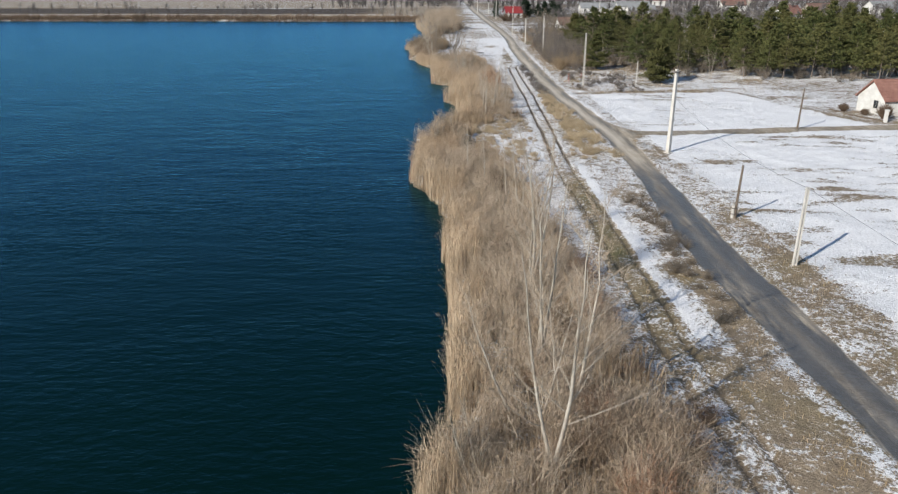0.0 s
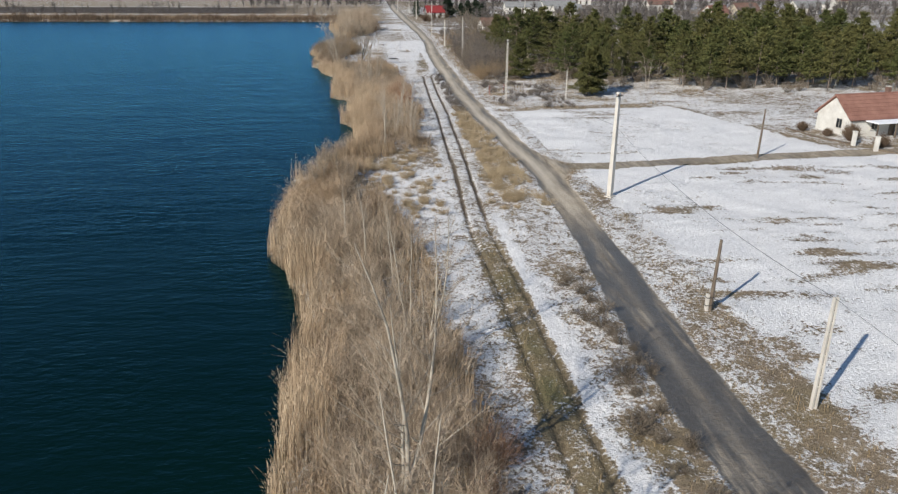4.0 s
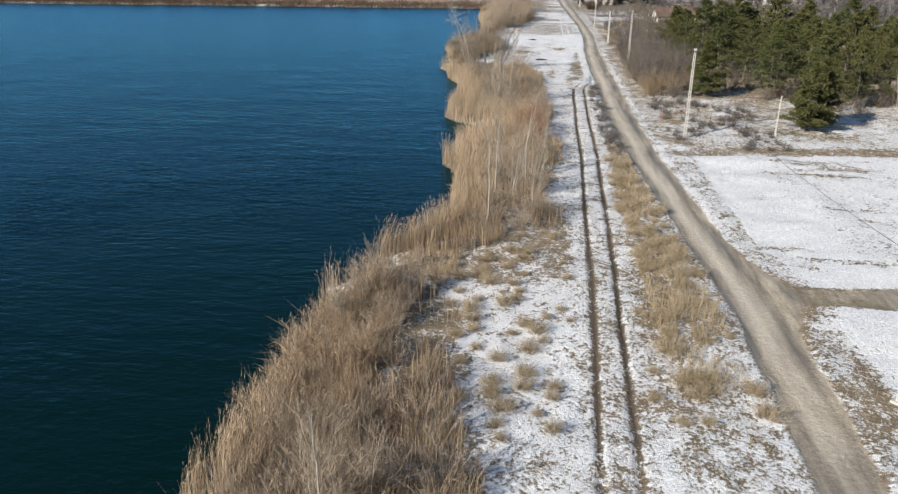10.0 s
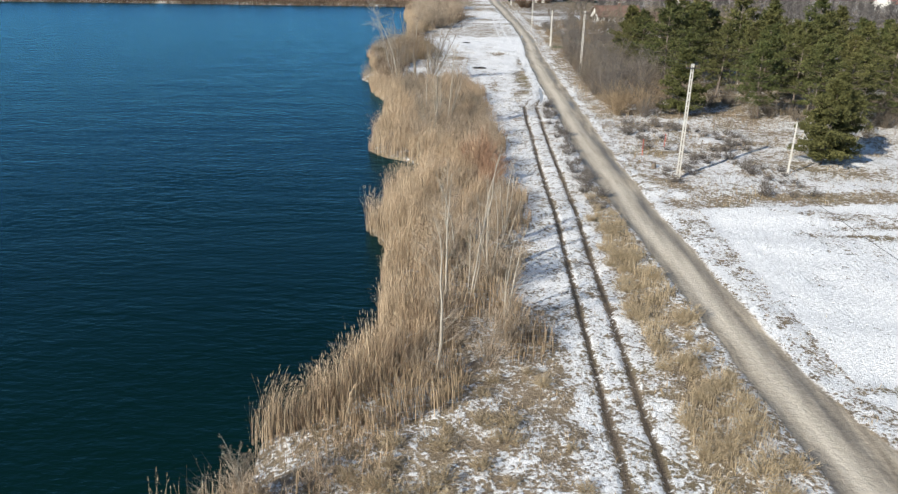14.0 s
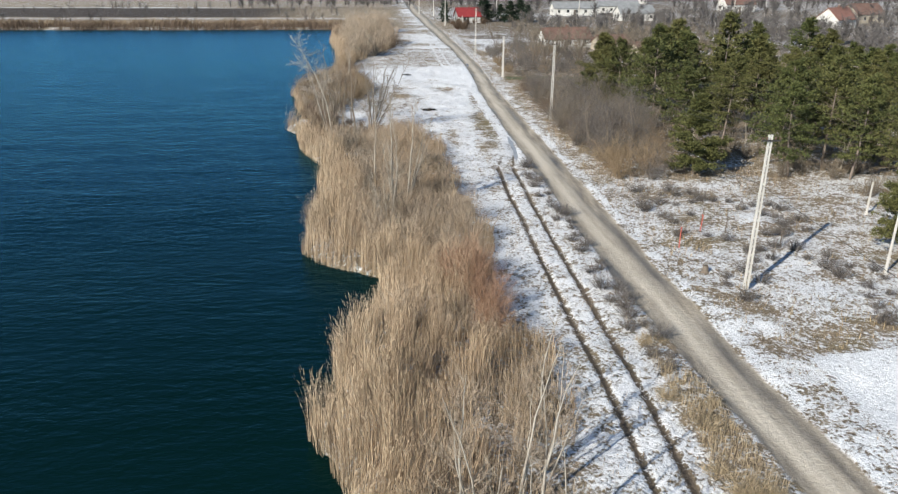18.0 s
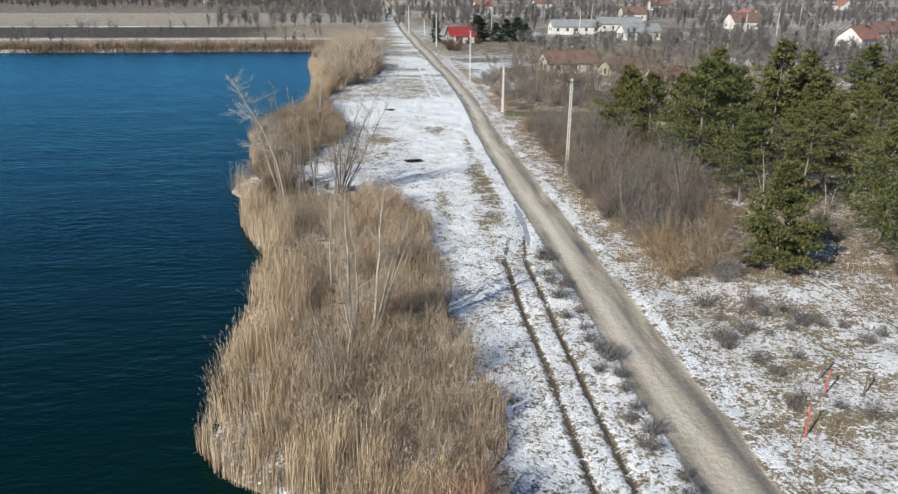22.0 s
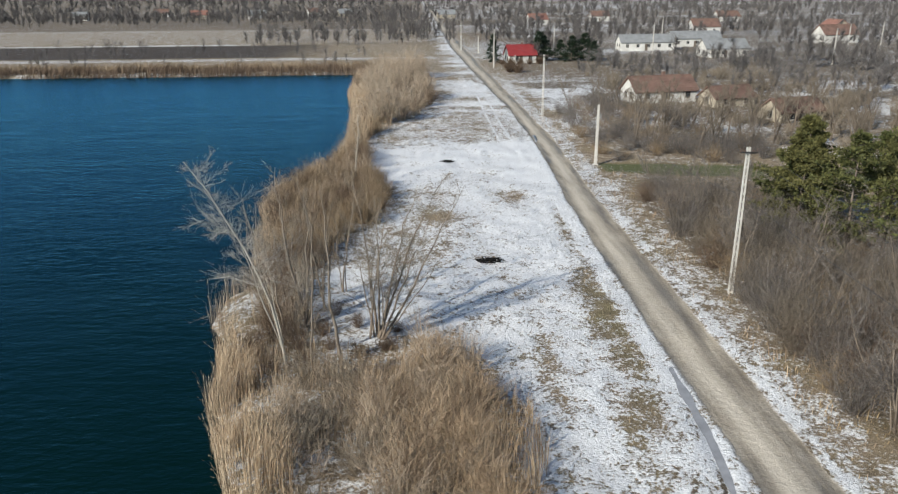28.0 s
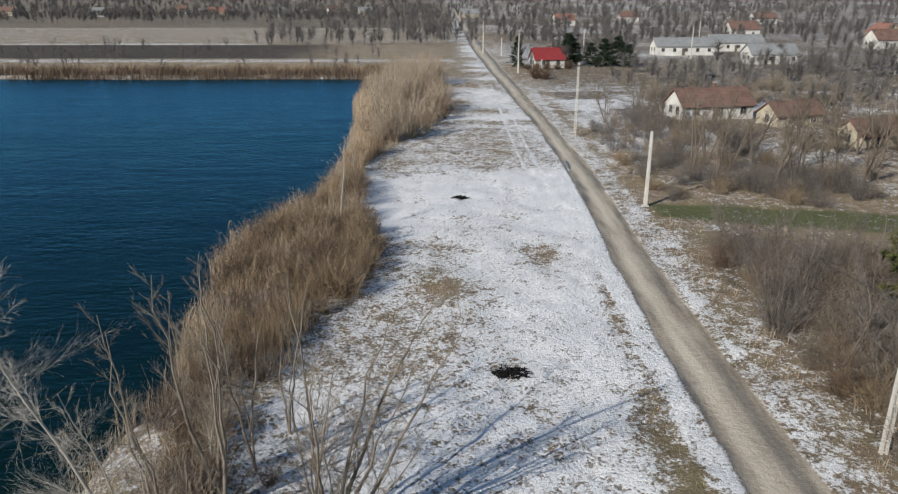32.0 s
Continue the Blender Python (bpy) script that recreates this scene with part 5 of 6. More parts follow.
def pine(name, tall, low, wide, seed, mat, clumps=7, sprays=16, size=1.05, frame_on=True):
    """A pine: tapered trunk, whorls of limbs that shorten upward, and needle sprays in flat layers on them."""
    r = np.random.default_rng(seed)
    root = new(name)
    trunk, crown, limb = Geo(), Geo(), Geo()
    ts = np.linspace(0, 1, 7)
    bow = r.normal(0, 0.025 * tall, 2)
    pts = np.stack([np.sin(ts * 2.2) * bow[0], np.sin(ts * 2.2) * bow[1], ts * tall - 0.1], 1)
    trunk.tube(pts, tall * 0.013 * (1 - 0.9 * ts) + 0.012, 6)
    whorls = int((1 - low) * tall / 0.55)
    for w in range(whorls + 1):
        g = min(1.0, max(0.0, (w + r.normal(0, 0.25)) / whorls))
        a0 = r.uniform(0, 6.28)
        n_l = 5 if g < 0.85 else 4
        for k in range(n_l):
            gk = min(1.0, max(0.0, g + r.normal(0, 0.035)))
            f = low + (1 - low) * gk * 0.96
            p = np.array([np.interp(f, ts, pts[:, 0]), np.interp(f, ts, pts[:, 1]), f * tall - 0.1])
            dome = (0.62 + 0.38 * math.sin(math.pi * min(1.0, 0.12 + gk * 1.25))) * max(0.2, 1 - gk**2.6) ** 0.7
            reach = wide * dome * r.uniform(0.55, 1.15) * (0.8 + 0.35 * abs(math.sin(a0 * 3 + k)))
            a = a0 + k * 6.283 / n_l + r.normal(0, 0.3)
            way = unit(np.array([math.cos(a), math.sin(a), -0.08 + 0.75 * gk**1.5 + r.normal(0, 0.12)]))
            end = p + way * reach + np.array([0, 0, 0.16 * reach])
            mid = p + way * reach * 0.5
            across = np.array([-math.sin(a), math.cos(a), 0.0])
            if frame_on:
                limb.tube(np.array([p, mid, end]), [0.03, 0.02, 0.008], 3)
            for c in range(clumps):
                u = 0.38 + 0.66 * (c + r.random()) / clumps
                at = p + (end - p) * u + across * r.normal(0, 0.20) * reach * u + np.array([0, 0, r.normal(0.05, 0.12)])
                m = sprays
                d = r.normal(0, 1, (m, 3)) * [1, 1, 0.8] + way * 0.4 + np.array([0, 0, 0.55])
                d /= np.linalg.norm(d, axis=1, keepdims=True)
                blob = r.uniform(0.10, 0.24)
                crown.flakes(at + d * blob * [1, 1, 0.7], d, r.uniform(0.16, 0.34, m) * size, r.uniform(0.034, 0.066, m) * size)
    for k in range(9):
        f = r.uniform(0.12, max(0.2, low))
        p = np.array([0, 0, f * tall])
        a = r.uniform(0, 6.28)
        e = p + np.array([math.cos(a), math.sin(a), r.uniform(-0.2, 0.2)]) * r.uniform(0.4, 1.1)
        limb.tube(np.array([p, (p + e) / 2, e]), [0.022, 0.014, 0.004], 3)
    trunk.make("trunk", M["bark_pine"], root, True)
    limb.make("crown_frame", M["bark_dark"], root, False, "stuff")
    crown.make("crown", M[mat], root)
    return root


PINES = [(33.1, 156.8, 7.4, "edge"), (41.6, 138.0, 7.6, "edge"), (40.2, 136.4, 7.4, "edge"), (34.7, 193.6, 9.4, "edge"), (36.3, 196.2, 8.2, "edge"), (36.0, 188.5, 9.0, "mid")]


def wood_edge(x, y):
    """Inside the pine wood: its south edge runs from the front pine eastward."""
    south = np.interp(x, [33, 38, 43, 50, 57, 64, 80, 100, 130], [163, 164, 152, 147, 144, 141.5, 139.5, 138.5, 136])
    north = np.interp(x, [33, 40, 50, 60, 80, 130], [184, 196, 204, 206, 200, 196])
    west = np.interp(y, [138, 150, 160, 175, 190, 205], [43, 42, 37.5, 34, 34.5, 37])
    clear = math.hypot(x - 47, y - 190) < 4.0
    return south < y < north and x > west and not clear


r_p = np.random.default_rng(77)
for x, y, s in spots_in(164, 34, 120, 137, 206, wood_edge, 0.62, 1.2, 2.75, 6):
    PINES.append((x, y, (8.6 + 1.2 * math.sin(x * 0.7 + y)) * s + 0.7, "far" if x > 62 or (y > 188 and x > 44) else "mid" if r_p.random() < 0.72 else "high"))
FIRST = {
    "edge": [pine("pine_tree", 7.4, 0.09, 2.6, 1, "needle", 15, 34, 0.9), pine("pine_tree", 8.8, 0.08, 3.3, 2, "needle", 15, 32, 0.9)],
    "mid": [pine("pine_tree", 11.0, 0.24, 4.2, 3, "needle", 8, 18), pine("pine_tree", 11.6, 0.30, 4.0, 4, "needle", 8, 18), pine("pine_tree", 10.4, 0.22, 4.3, 5, "needle", 8, 18)],
    "high": [pine("pine_tree", 12.2, 0.40, 4.1, 6, "needle", 8, 18), pine("pine_tree", 11.8, 0.42, 3.9, 7, "needle", 8, 18)],
    "far": [pine("pine_tree", 11.2, 0.26, 4.2, 8, "needle", 6, 9, 1.9, False), pine("pine_tree", 11.8, 0.32, 4.0, 9, "needle", 6, 9, 1.9, False), pine("pine_tree", 10.6, 0.24, 4.4, 10, "needle", 6, 9, 1.9, False)],
}
TALL = {"edge": [7.4, 8.8], "mid": [11.0, 11.6, 10.4], "high": [12.2, 11.8], "far": [11.2, 11.8, 10.6]}
LABEL = {"edge": "bushy young green pine standing clear of the wood", "mid": "tall dark green pine in a wood", "high": "tall pine with a bare lower trunk in a wood", "far": "tall dark green pine deep in a wood"}
used = {"edge": set(), "mid": set(), "high": set(), "far": set()}
for k, (x, y, tall, kind) in enumerate(PINES):
    v = k % len(FIRST[kind])
    s = tall / TALL[kind][v]
    m = pose(x, y, gz(x, y), 0, 0, (k * 131) % 360) @ Matrix.Diagonal((s, s, s, 1))
    if v not in used[kind]:
        used[kind].add(v)
        FIRST[kind][v].matrix_world = m
        tagged(FIRST[kind][v], LABEL[kind], "tree", "pine wood")
    else:
        ob = copy_thing(FIRST[kind][v], Matrix())
        ob.matrix_basis = m
# bare trees and brush inside and before the wood
for k, (x, y, s) in enumerate(spots_in(16, 36, 100, 139, 170, lambda x, y: wood_edge(x, y) or wood_edge(x, y + 4), 0.8, 1.2, 5, 9)):
    bare_tree("bare_tree", x, y, 5.5 * s, (0, 0), 400 + k, 0.6, 2, 10, "bark_pale", "twig", "thin leafless tree at the pine wood's edge", 0.012, 5, apart=False)
shrubs("edge_shrub", "grey leafless shrub at the pine wood's edge", M["twig_shade"],
       spots_in(150, 33, 118, 135, 178, lambda x, y: wood_edge(x, y + 3), 0.5, 1.0, 1.8, 10), 3, 2.6, 1.6, 48, "shrubs at the wood's edge", 0.016)

# ---------------------------------------------------------------- poles and cables


def openwork_pole(x, y, tall, turn=0.0, arm=True, label="pale openwork concrete utility pole with a ladder of gaps"):
    """Concrete pole of two legs joined by rungs."""
    root = empty("utility_pole", x, y, gz(x, y), turn)
    for s in (-1, 1):
        bm = bmesh.new()
        box(bm, s * 0.11 - 0.045, s * 0.11 + 0.045, -0.09, 0.09, -0.3, tall)
        for v in bm.verts:
            if v.co.z > 1:
                v.co.x *= 0.72
                v.co.y *= 0.8
        part("leg", bm, M["concrete"], root)
    rungs = int(tall / 0.55)
    for k in range(rungs + 1):
        z = 0.1 + k * (tall - 0.25) / rungs
        part("rung", boxed(-0.09, 0.09, -0.05, 0.05, z - 0.06, z + 0.06), M["concrete"], root)
    if arm:
        arm_parts(root, tall)
    return tagged(root, label, "utility pole", "roadside poles")


def arm_parts(root, tall):
    part("crossarm", boxed(-0.55, 0.55, -0.16, -0.10, tall - 0.35, tall - 0.27), M["iron"], root, "dark iron crossarm")
    for s in (-0.5, -0.25, 0.25, 0.5):
        bm = cone(bmesh.new(), (s, -0.13, tall - 0.27), 0.035, 0.05, 0.09, 8)
        cone(bm, (s, -0.13, tall - 0.18), 0.06, 0.03, 0.08, 8)
        part("insulator", bm, M["ceramic"], root, "brown ceramic insulator")


def solid_pole(x, y, tall, turn=0.0, arm=True, label="white solid concrete utility pole with an iron crossarm", w=1.0):
    root = empty("utility_pole", x, y, gz(x, y), turn)
    bm = bmesh.new()
    box(bm, -0.17 * w, 0.17 * w, -0.14 * w, 0.14 * w, -0.3, tall, 0.02)
    for v in bm.verts:
        if v.co.z > 1:
            v.co.x *= 0.6
            v.co.y *= 0.65
    part("shaft", bm, M["concrete"], root)
    part("foot", boxed(-0.28 * w, 0.28 * w, -0.24 * w, 0.24 * w, -0.3, 0.12, bevel=0.03), M["concrete"], root)
    if arm:
        arm_parts(root, tall)
    return tagged(root, label, "utility pole", "roadside poles")


def wooden_pole(x, y, tall, lean=0.0, foot=True, label="weathered dark wooden pole on a concrete footing"):
    root = empty("wooden_pole", x, y, gz(x, y))
    turn = Matrix.Rotation(radians(lean), 4, "Y")
    part("shaft", cone(bmesh.new(), (0, 0, -0.2), 0.13, 0.085, tall + 0.2, 10, turn), M["wood"], root)
    if foot:
        part("footing", boxed(-0.30, -0.12, -0.12, 0.12, -0.2, 1.1, bevel=0.02), M["concrete"], root, "pale concrete stub beside the shaft")
        for z in (0.35, 0.85):
            part("strap", boxed(-0.32, 0.15, -0.145, 0.145, z, z + 0.05), M["iron"], root, "dark iron strap")
    return tagged(root, label, "pole", "roadside poles")


openwork_pole(25.3, 47.0, 5.7, 8, False, "short pale openwork concrete pole at the field's edge")
wooden_pole(25.05, 57.5, 4.5, 1.5)
solid_pole(26.4, 81.0, 9.3, 40, w=1.5)
wooden_pole(47.1, 94.0, 5.3, 1.0, False, "slim dark wooden pole beside the field track")
openwork_pole(26.0, 131.6, 9.4, 0)
openwork_pole(25.6, 183.4, 9.5, 0)
solid_pole(25.4, 220.5, 6.7, 0, False, "shorter plain concrete pole at the roadside")
openwork_pole(24.7, 253.5, 9.4, 0)
solid_pole(25.0, 334.0, 9.4, 0)
solid_pole(19.9, 395.0, 9.4, 0)
solid_pole(47.0, 371.0, 8.2, 0, False, "far pale concrete utility pole")
solid_pole(35.8, 133.0, 4.4, 0, False, "short slim pale concrete post in the meadow", 0.5)
solid_pole(42.0, 144.4, 2.6, 0, False, "low pale concrete post before the pines", 0.5)
solid_pole(30.4, 333.0, 3.2, 0, False, "low concrete lamp post near a house")
solid_pole(24.7, 382.0, 5.2, 0, False, "far plain concrete pole")
for x, y in ((78, 372), (112, 330), (128, 352), (150, 372), (186, 420), (96, 420)):
    solid_pole(x, y, 9.0, 20, True, "far concrete utility pole among the houses")


def cable(p, q, sag, r, label):
    ts = np.linspace(0, 1, 17)
    p, q = np.array(p, float), np.array(q, float)
    pts = p + (q - p) * ts[:, None]
    pts[:, 2] -= sag * 4 * ts * (1 - ts)
    g = Geo()
    g.tube(pts, np.full(17, r), 4)
    return tagged(g.make("cable", M["cable"], None, True), label, "cable", "roadside cables")


LINE = [(25.3, 47.0, 5.6), (26.4, 81.0, 6.4), (26.0, 131.6, 6.4), (25.6, 183.4, 6.4), (25.3, 221.0, 6.2), (24.7, 253.5, 6.4), (25.0, 334.0, 6.4)]
cable((27.5, -4.0, 5.6), LINE[0], 0.7, 0.013, "black overhead cable along the road")
for a, b in zip(LINE, LINE[1:]):
    cable(a, b, 0.9, 0.016, "black overhead cable along the road")
POWER = [(26.4, 81.0), (26.0, 131.6), (25.6, 183.4), (24.7, 253.5), (25.0, 334.0)]
for a, b in zip(POWER[1:], POWER[2:]):
    for s in (-0.5, 0.5):
        cable((a[0] + s, a[1], 9.25), (b[0] + s, b[1], 9.25), 1.0, 0.008, "thin overhead power line")



def puddle(x, y, rx, ry, turn, seed, label):
    """A shallow pool with an uneven rim, level in a dip of the track."""
    q = np.random.default_rng(seed)
    n = 28
    th = np.arange(n) * 2 * np.pi / n
    rim = 1 + 0.22 * np.sin(th * 3 + q.uniform(0, 6)) + 0.14 * np.sin(th * 5 + q.uniform(0, 6)) + q.normal(0, 0.04, n)
    c, s = math.cos(radians(turn)), math.sin(radians(turn))
    px, py = np.cos(th) * rim * rx, np.sin(th) * rim * ry
    wx, wy = x + px * c - py * s, y + px * s + py * c
    z = float(np.percentile(ground_z(np.append(wx, x), np.append(wy, y)), 60))
    v = np.concatenate([np.array([[x, y, z]]), np.stack([wx, wy, np.full(n, z)], 1), np.stack([wx, wy, np.full(n, z - 0.3)], 1)])
    i, j = np.arange(n), (np.arange(n) + 1) % n
    t = np.concatenate([np.stack([np.zeros(n, int), 1 + i, 1 + j], 1), np.stack([1 + i, 1 + n + i, 1 + n + j], 1), np.stack([1 + i, 1 + n + j, 1 + j], 1)])
    return tagged(bulk("puddle", v, t, M["puddle"]), label, "puddle", "puddles")


puddle(20.9, 237.0, 0.45, 2.2, 0, 53, "shallow ice-skinned puddle beside the dirt road")
py_ = np.linspace(162.6, 174.4, 26)
px_ = np.interp(py_, POOL_Y, POOL_X)
half = 0.25 * np.sqrt(np.clip(np.sin(np.pi * (py_ - 162.4) / 12.2), 0.02, 1)) + 0.05 * np.sin(py_ * 2.1)
pv = np.concatenate([np.stack([px_ - half, py_, np.full(26, -0.082)], 1), np.stack([px_ + half, py_, np.full(26, -0.082)], 1)])
pk = np.arange(25)
pt = np.concatenate([np.stack([pk, pk + 26, pk + 27], 1), np.stack([pk, pk + 27, pk + 1], 1)])
tagged(bulk("puddle", pv, pt, M["puddle"]), "long ice-skinned puddle in an old wheel track", "puddle", "puddles")

# posts, stump and small things by the road


def stake(x, y, tall, mat, label, lean=0.0):
    root = empty("stake", x, y, gz(x, y))
    bm = boxed(-0.03, 0.03, -0.03, 0.03, -0.1, tall, bevel=0.006)
    bmesh.ops.rotate(bm, verts=bm.verts, cent=(0, 0, 0), matrix=Matrix.Rotation(radians(lean), 3, "Y"))
    part("shaft", bm, M[mat], root)
    part("cap", boxed(-0.038, 0.038, -0.038, 0.038, tall - 0.02, tall + 0.05), M[mat], root)
    return tagged(root, label, "stake", "marker stakes")


stake(24.55, 138.4, 1.5, "red_paint", "red painted marker stake in the meadow")
stake(27.4, 141.6, 1.2, "red_paint", "red painted marker stake in the meadow", 4)
for k, (x, y) in enumerate(((28.0, 143.0), (29.2, 141.4), (30.4, 139.8), (31.7, 138.2))):
    stake(x, y, 1.2, "wood", "dark wooden fence stake in the meadow", 6 - 3 * k)

stump = empty("tree_stump", 24.6, 134.2, gz(24.6, 134.2))
bm = cone(bmesh.new(), (0, 0, -0.1), 0.24, 0.17, 0.55, 11)
bmesh.ops.inset_individual(bm, faces=[f for f in bm.faces if f.normal.z > 0.9], thickness=0.03, depth=-0.01)
part("wood", bm, M["bark_dark"], stump)
part("root_flare", cone(bmesh.new(), (0, 0, -0.12), 0.36, 0.2, 0.22, 9), M["bark_dark"], stump)
tagged(stump, "dark weathered tree stump in snowy grass", "stump")


def heap(name, x, y, r, tall, mat, label, seed):
    """A low ragged heap."""
    q = np.random.default_rng(seed)
    g = Geo()
    n = 260
    th, d = q.uniform(0, 6.28, n), np.sqrt(q.uniform(0, 1, n)) * r
    p0 = np.stack([np.cos(th) * d, np.sin(th) * d * 0.6, np.zeros(n)], 1)
    p2 = p0 + q.normal(0, 0.25, (n, 3)) * [1, 1, 0.2] + np.stack([np.zeros(n), np.zeros(n), tall * (1.1 - d / r) * q.uniform(0.4, 1, n)], 1)
    g.spikes(p0, (p0 + p2) / 2 + q.normal(0, 0.05, (n, 3)), p2, 0.045)
    ob = g.make(name, mat)
    ob.matrix_world = pose(x, y, gz(x, y))
    return tagged(ob, label, "fire site")


heap("burnt_spot", 8.8, 222.9, 0.75, 0.12, M["soot"], "black remains of a fire on the snow", 1)
heap("burnt_spot", 10.7, 190.1, 0.9, 0.15, M["soot"], "dark ragged clump of burnt stalks on the snow", 2)

# ---------------------------------------------------------------- houses


def gable_house(x, y, turn, wide, length, eave, ridge, wall, roof, label, windows=((0.25, 1), (0.75, 1)), side_windows=3, chimney=True, over=0.35, name="house", snow_patch=False, door=True):
    """A house with its gable towards -y before it is turned; the ridge runs along y."""
    root = empty(name, x, y, gz(x, y), turn)
    w, l = wide / 2, length
    t = 0.3
    for gy0 in (0.0, l - t):
        bm = bmesh.new()
        pts = [(-w, 0), (w, 0), (w, eave), (0, ridge - 0.12), (-w, eave)]
        front = [bm.verts.new((px, gy0, pz - (0.4 if pz == 0 else 0))) for px, pz in pts]
        back = [bm.verts.new((px, gy0 + t, pz - (0.4 if pz == 0 else 0))) for px, pz in pts]
        bm.faces.new(front)
        bm.faces.new(back[::-1])
        for i in range(5):
            j = (i + 1) % 5
            bm.faces.new((front[j], front[i], back[i], back[j]))
        bmesh.ops.recalc_face_normals(bm, faces=bm.faces)
        part("gable_wall", bm, M[wall], root)
    for s in (-1, 1):
        part("side_wall", boxed(min(s * w, s * (w - t)), max(s * w, s * (w - t)), t, l - t, -0.4, eave - 0.02), M[wall], root)
        slope = math.atan2(ridge - eave, w)
        run = math.hypot(ridge - eave, w) + over
        bm = boxed(0, run, -over, l + over, 0, 0.16)
        bmesh.ops.rotate(bm, verts=bm.verts, cent=(0, 0, 0), matrix=Matrix.Rotation(slope, 3, "Y"))
        if s < 0:
            bmesh.ops.scale(bm, vec=(-1, 1, 1), verts=bm.verts)
            bmesh.ops.reverse_faces(bm, faces=bm.faces)
        bmesh.ops.translate(bm, verts=bm.verts, vec=(0, 0, ridge - 0.02))
        slab = part("roof", bm, M[roof], root)
        rows = 7
        for k in range(rows):
            d = (k + 0.6) * run / rows
            bm = boxed(d - 0.05, d + 0.05, -over, l + over, 0.16, 0.20)
            bmesh.ops.rotate(bm, verts=bm.verts, cent=(0, 0, 0), matrix=Matrix.Rotation(slope, 3, "Y"))
            if s < 0:
                bmesh.ops.scale(bm, vec=(-1, 1, 1), verts=bm.verts)
                bmesh.ops.reverse_faces(bm, faces=bm.faces)
            bmesh.ops.translate(bm, verts=bm.verts, vec=(0, 0, ridge - 0.02))
            part("course", bm, M[roof], slab)
    part("ridge_cap", boxed(-0.16, 0.16, -over, l + over, ridge + 0.06, ridge + 0.20, bevel=0.04), M[roof], root)

    def window(px, py, pz, across, ww=0.9, hh=1.1):
        fr = boxed(-ww / 2 - 0.07, ww / 2 + 0.07, -0.03, 0.03, -hh / 2 - 0.07, hh / 2 + 0.07)
        m = pose(px, py, pz, 0, 0, 0 if across == "y" else 90)
        fr.transform(m)
        f = part("window", fr, M["concrete"], root, "pale window frame")
        for s in (-1, 1):
            pn = boxed(s * ww / 4 - ww / 4 + 0.03, s * ww / 4 + ww / 4 - 0.03, -0.045, 0.045, -hh / 2, hh / 2)
            pn.transform(m)
            part("pane", pn, M["pane"], f, "dark window pane")
        sill = boxed(-ww / 2 - 0.12, ww / 2 + 0.12, -0.1, 0.1, -hh / 2 - 0.14, -hh / 2 - 0.07)
        sill.transform(m)
        part("sill", sill, M["concrete"], f)

    for f, _ in windows:
        window(-w + f * wide, -0.012, min(1.6, eave * 0.62), "y")
    for s in (-1, 1):
        for k in range(side_windows):
            window(s * (w + 0.012), (k + 0.5) * l / max(1, side_windows) + 0.2, min(1.5, eave * 0.6), "x", 0.95, 1.0)
    if door:
        part("door", boxed(w - 0.02, w + 0.05, l * 0.5 - 1.0, l * 0.5 - 0.1, -0.1, min(2.0, eave - 0.2)), M["wood"], root, "dark wooden door")
    if chimney:
        ch = part("chimney", boxed(-0.55, -0.05, l * 0.55, l * 0.55 + 0.5, ridge - 0.5, ridge + 0.8), M["tile_brown"], root, "brick chimney")
        part("chimney_cap", boxed(-0.6, 0.0, l * 0.55 - 0.05, l * 0.55 + 0.55, ridge + 0.8, ridge + 0.88), M["concrete"], ch)
    return tagged(root, label, "house")


# white house with a red roof beside the north field, and its yard
h1 = gable_house(63.2, 106.0, -80, 5.6, 14.0, 2.2, 4.6, "plaster", "tile_red", "white plastered house with a red tiled roof and a porch", ((0.68, 1),), 2, True)
part("porch_roof", boxed(2.8, 5.0, 2.0, 11.0, 1.85, 1.97), M["snow"], h1, "snow-covered porch roof")
for y in (2.2, 5.0, 8.0, 10.8):
    part("porch_post", boxed(4.75, 4.9, y - 0.07, y + 0.07, -0.2, 1.85), M["wood"], h1)
part("porch_wall", boxed(4.7, 5.0, 6.0, 11.0, -0.2, 0.9), M["stone"], h1)


def garden_wall(points, tall, label):
    root = empty("garden_wall", points[0][0], points[0][1], 0)
    for (ax, ay), (bx, by) in zip(points, points[1:]):
        n = max(1, int(math.hypot(bx - ax, by - ay) / 2.2))
        for k in range(n):
            px, py = ax + (bx - ax) * (k + 0.5) / n, ay + (by - ay) * (k + 0.5) / n
            ln = math.hypot(bx - ax, by - ay) / n
            bm = boxed(-ln / 2 + 0.01, ln / 2 - 0.01, -0.1, 0.1, -0.3, tall)
            bm.transform(pose(px - points[0][0], py - points[0][1], gz(px, py), 0, 0, math.degrees(math.atan2(by - ay, bx - ax))))
            part("panel", bm, M["wood"], root)
    return tagged(root, label, "wall")


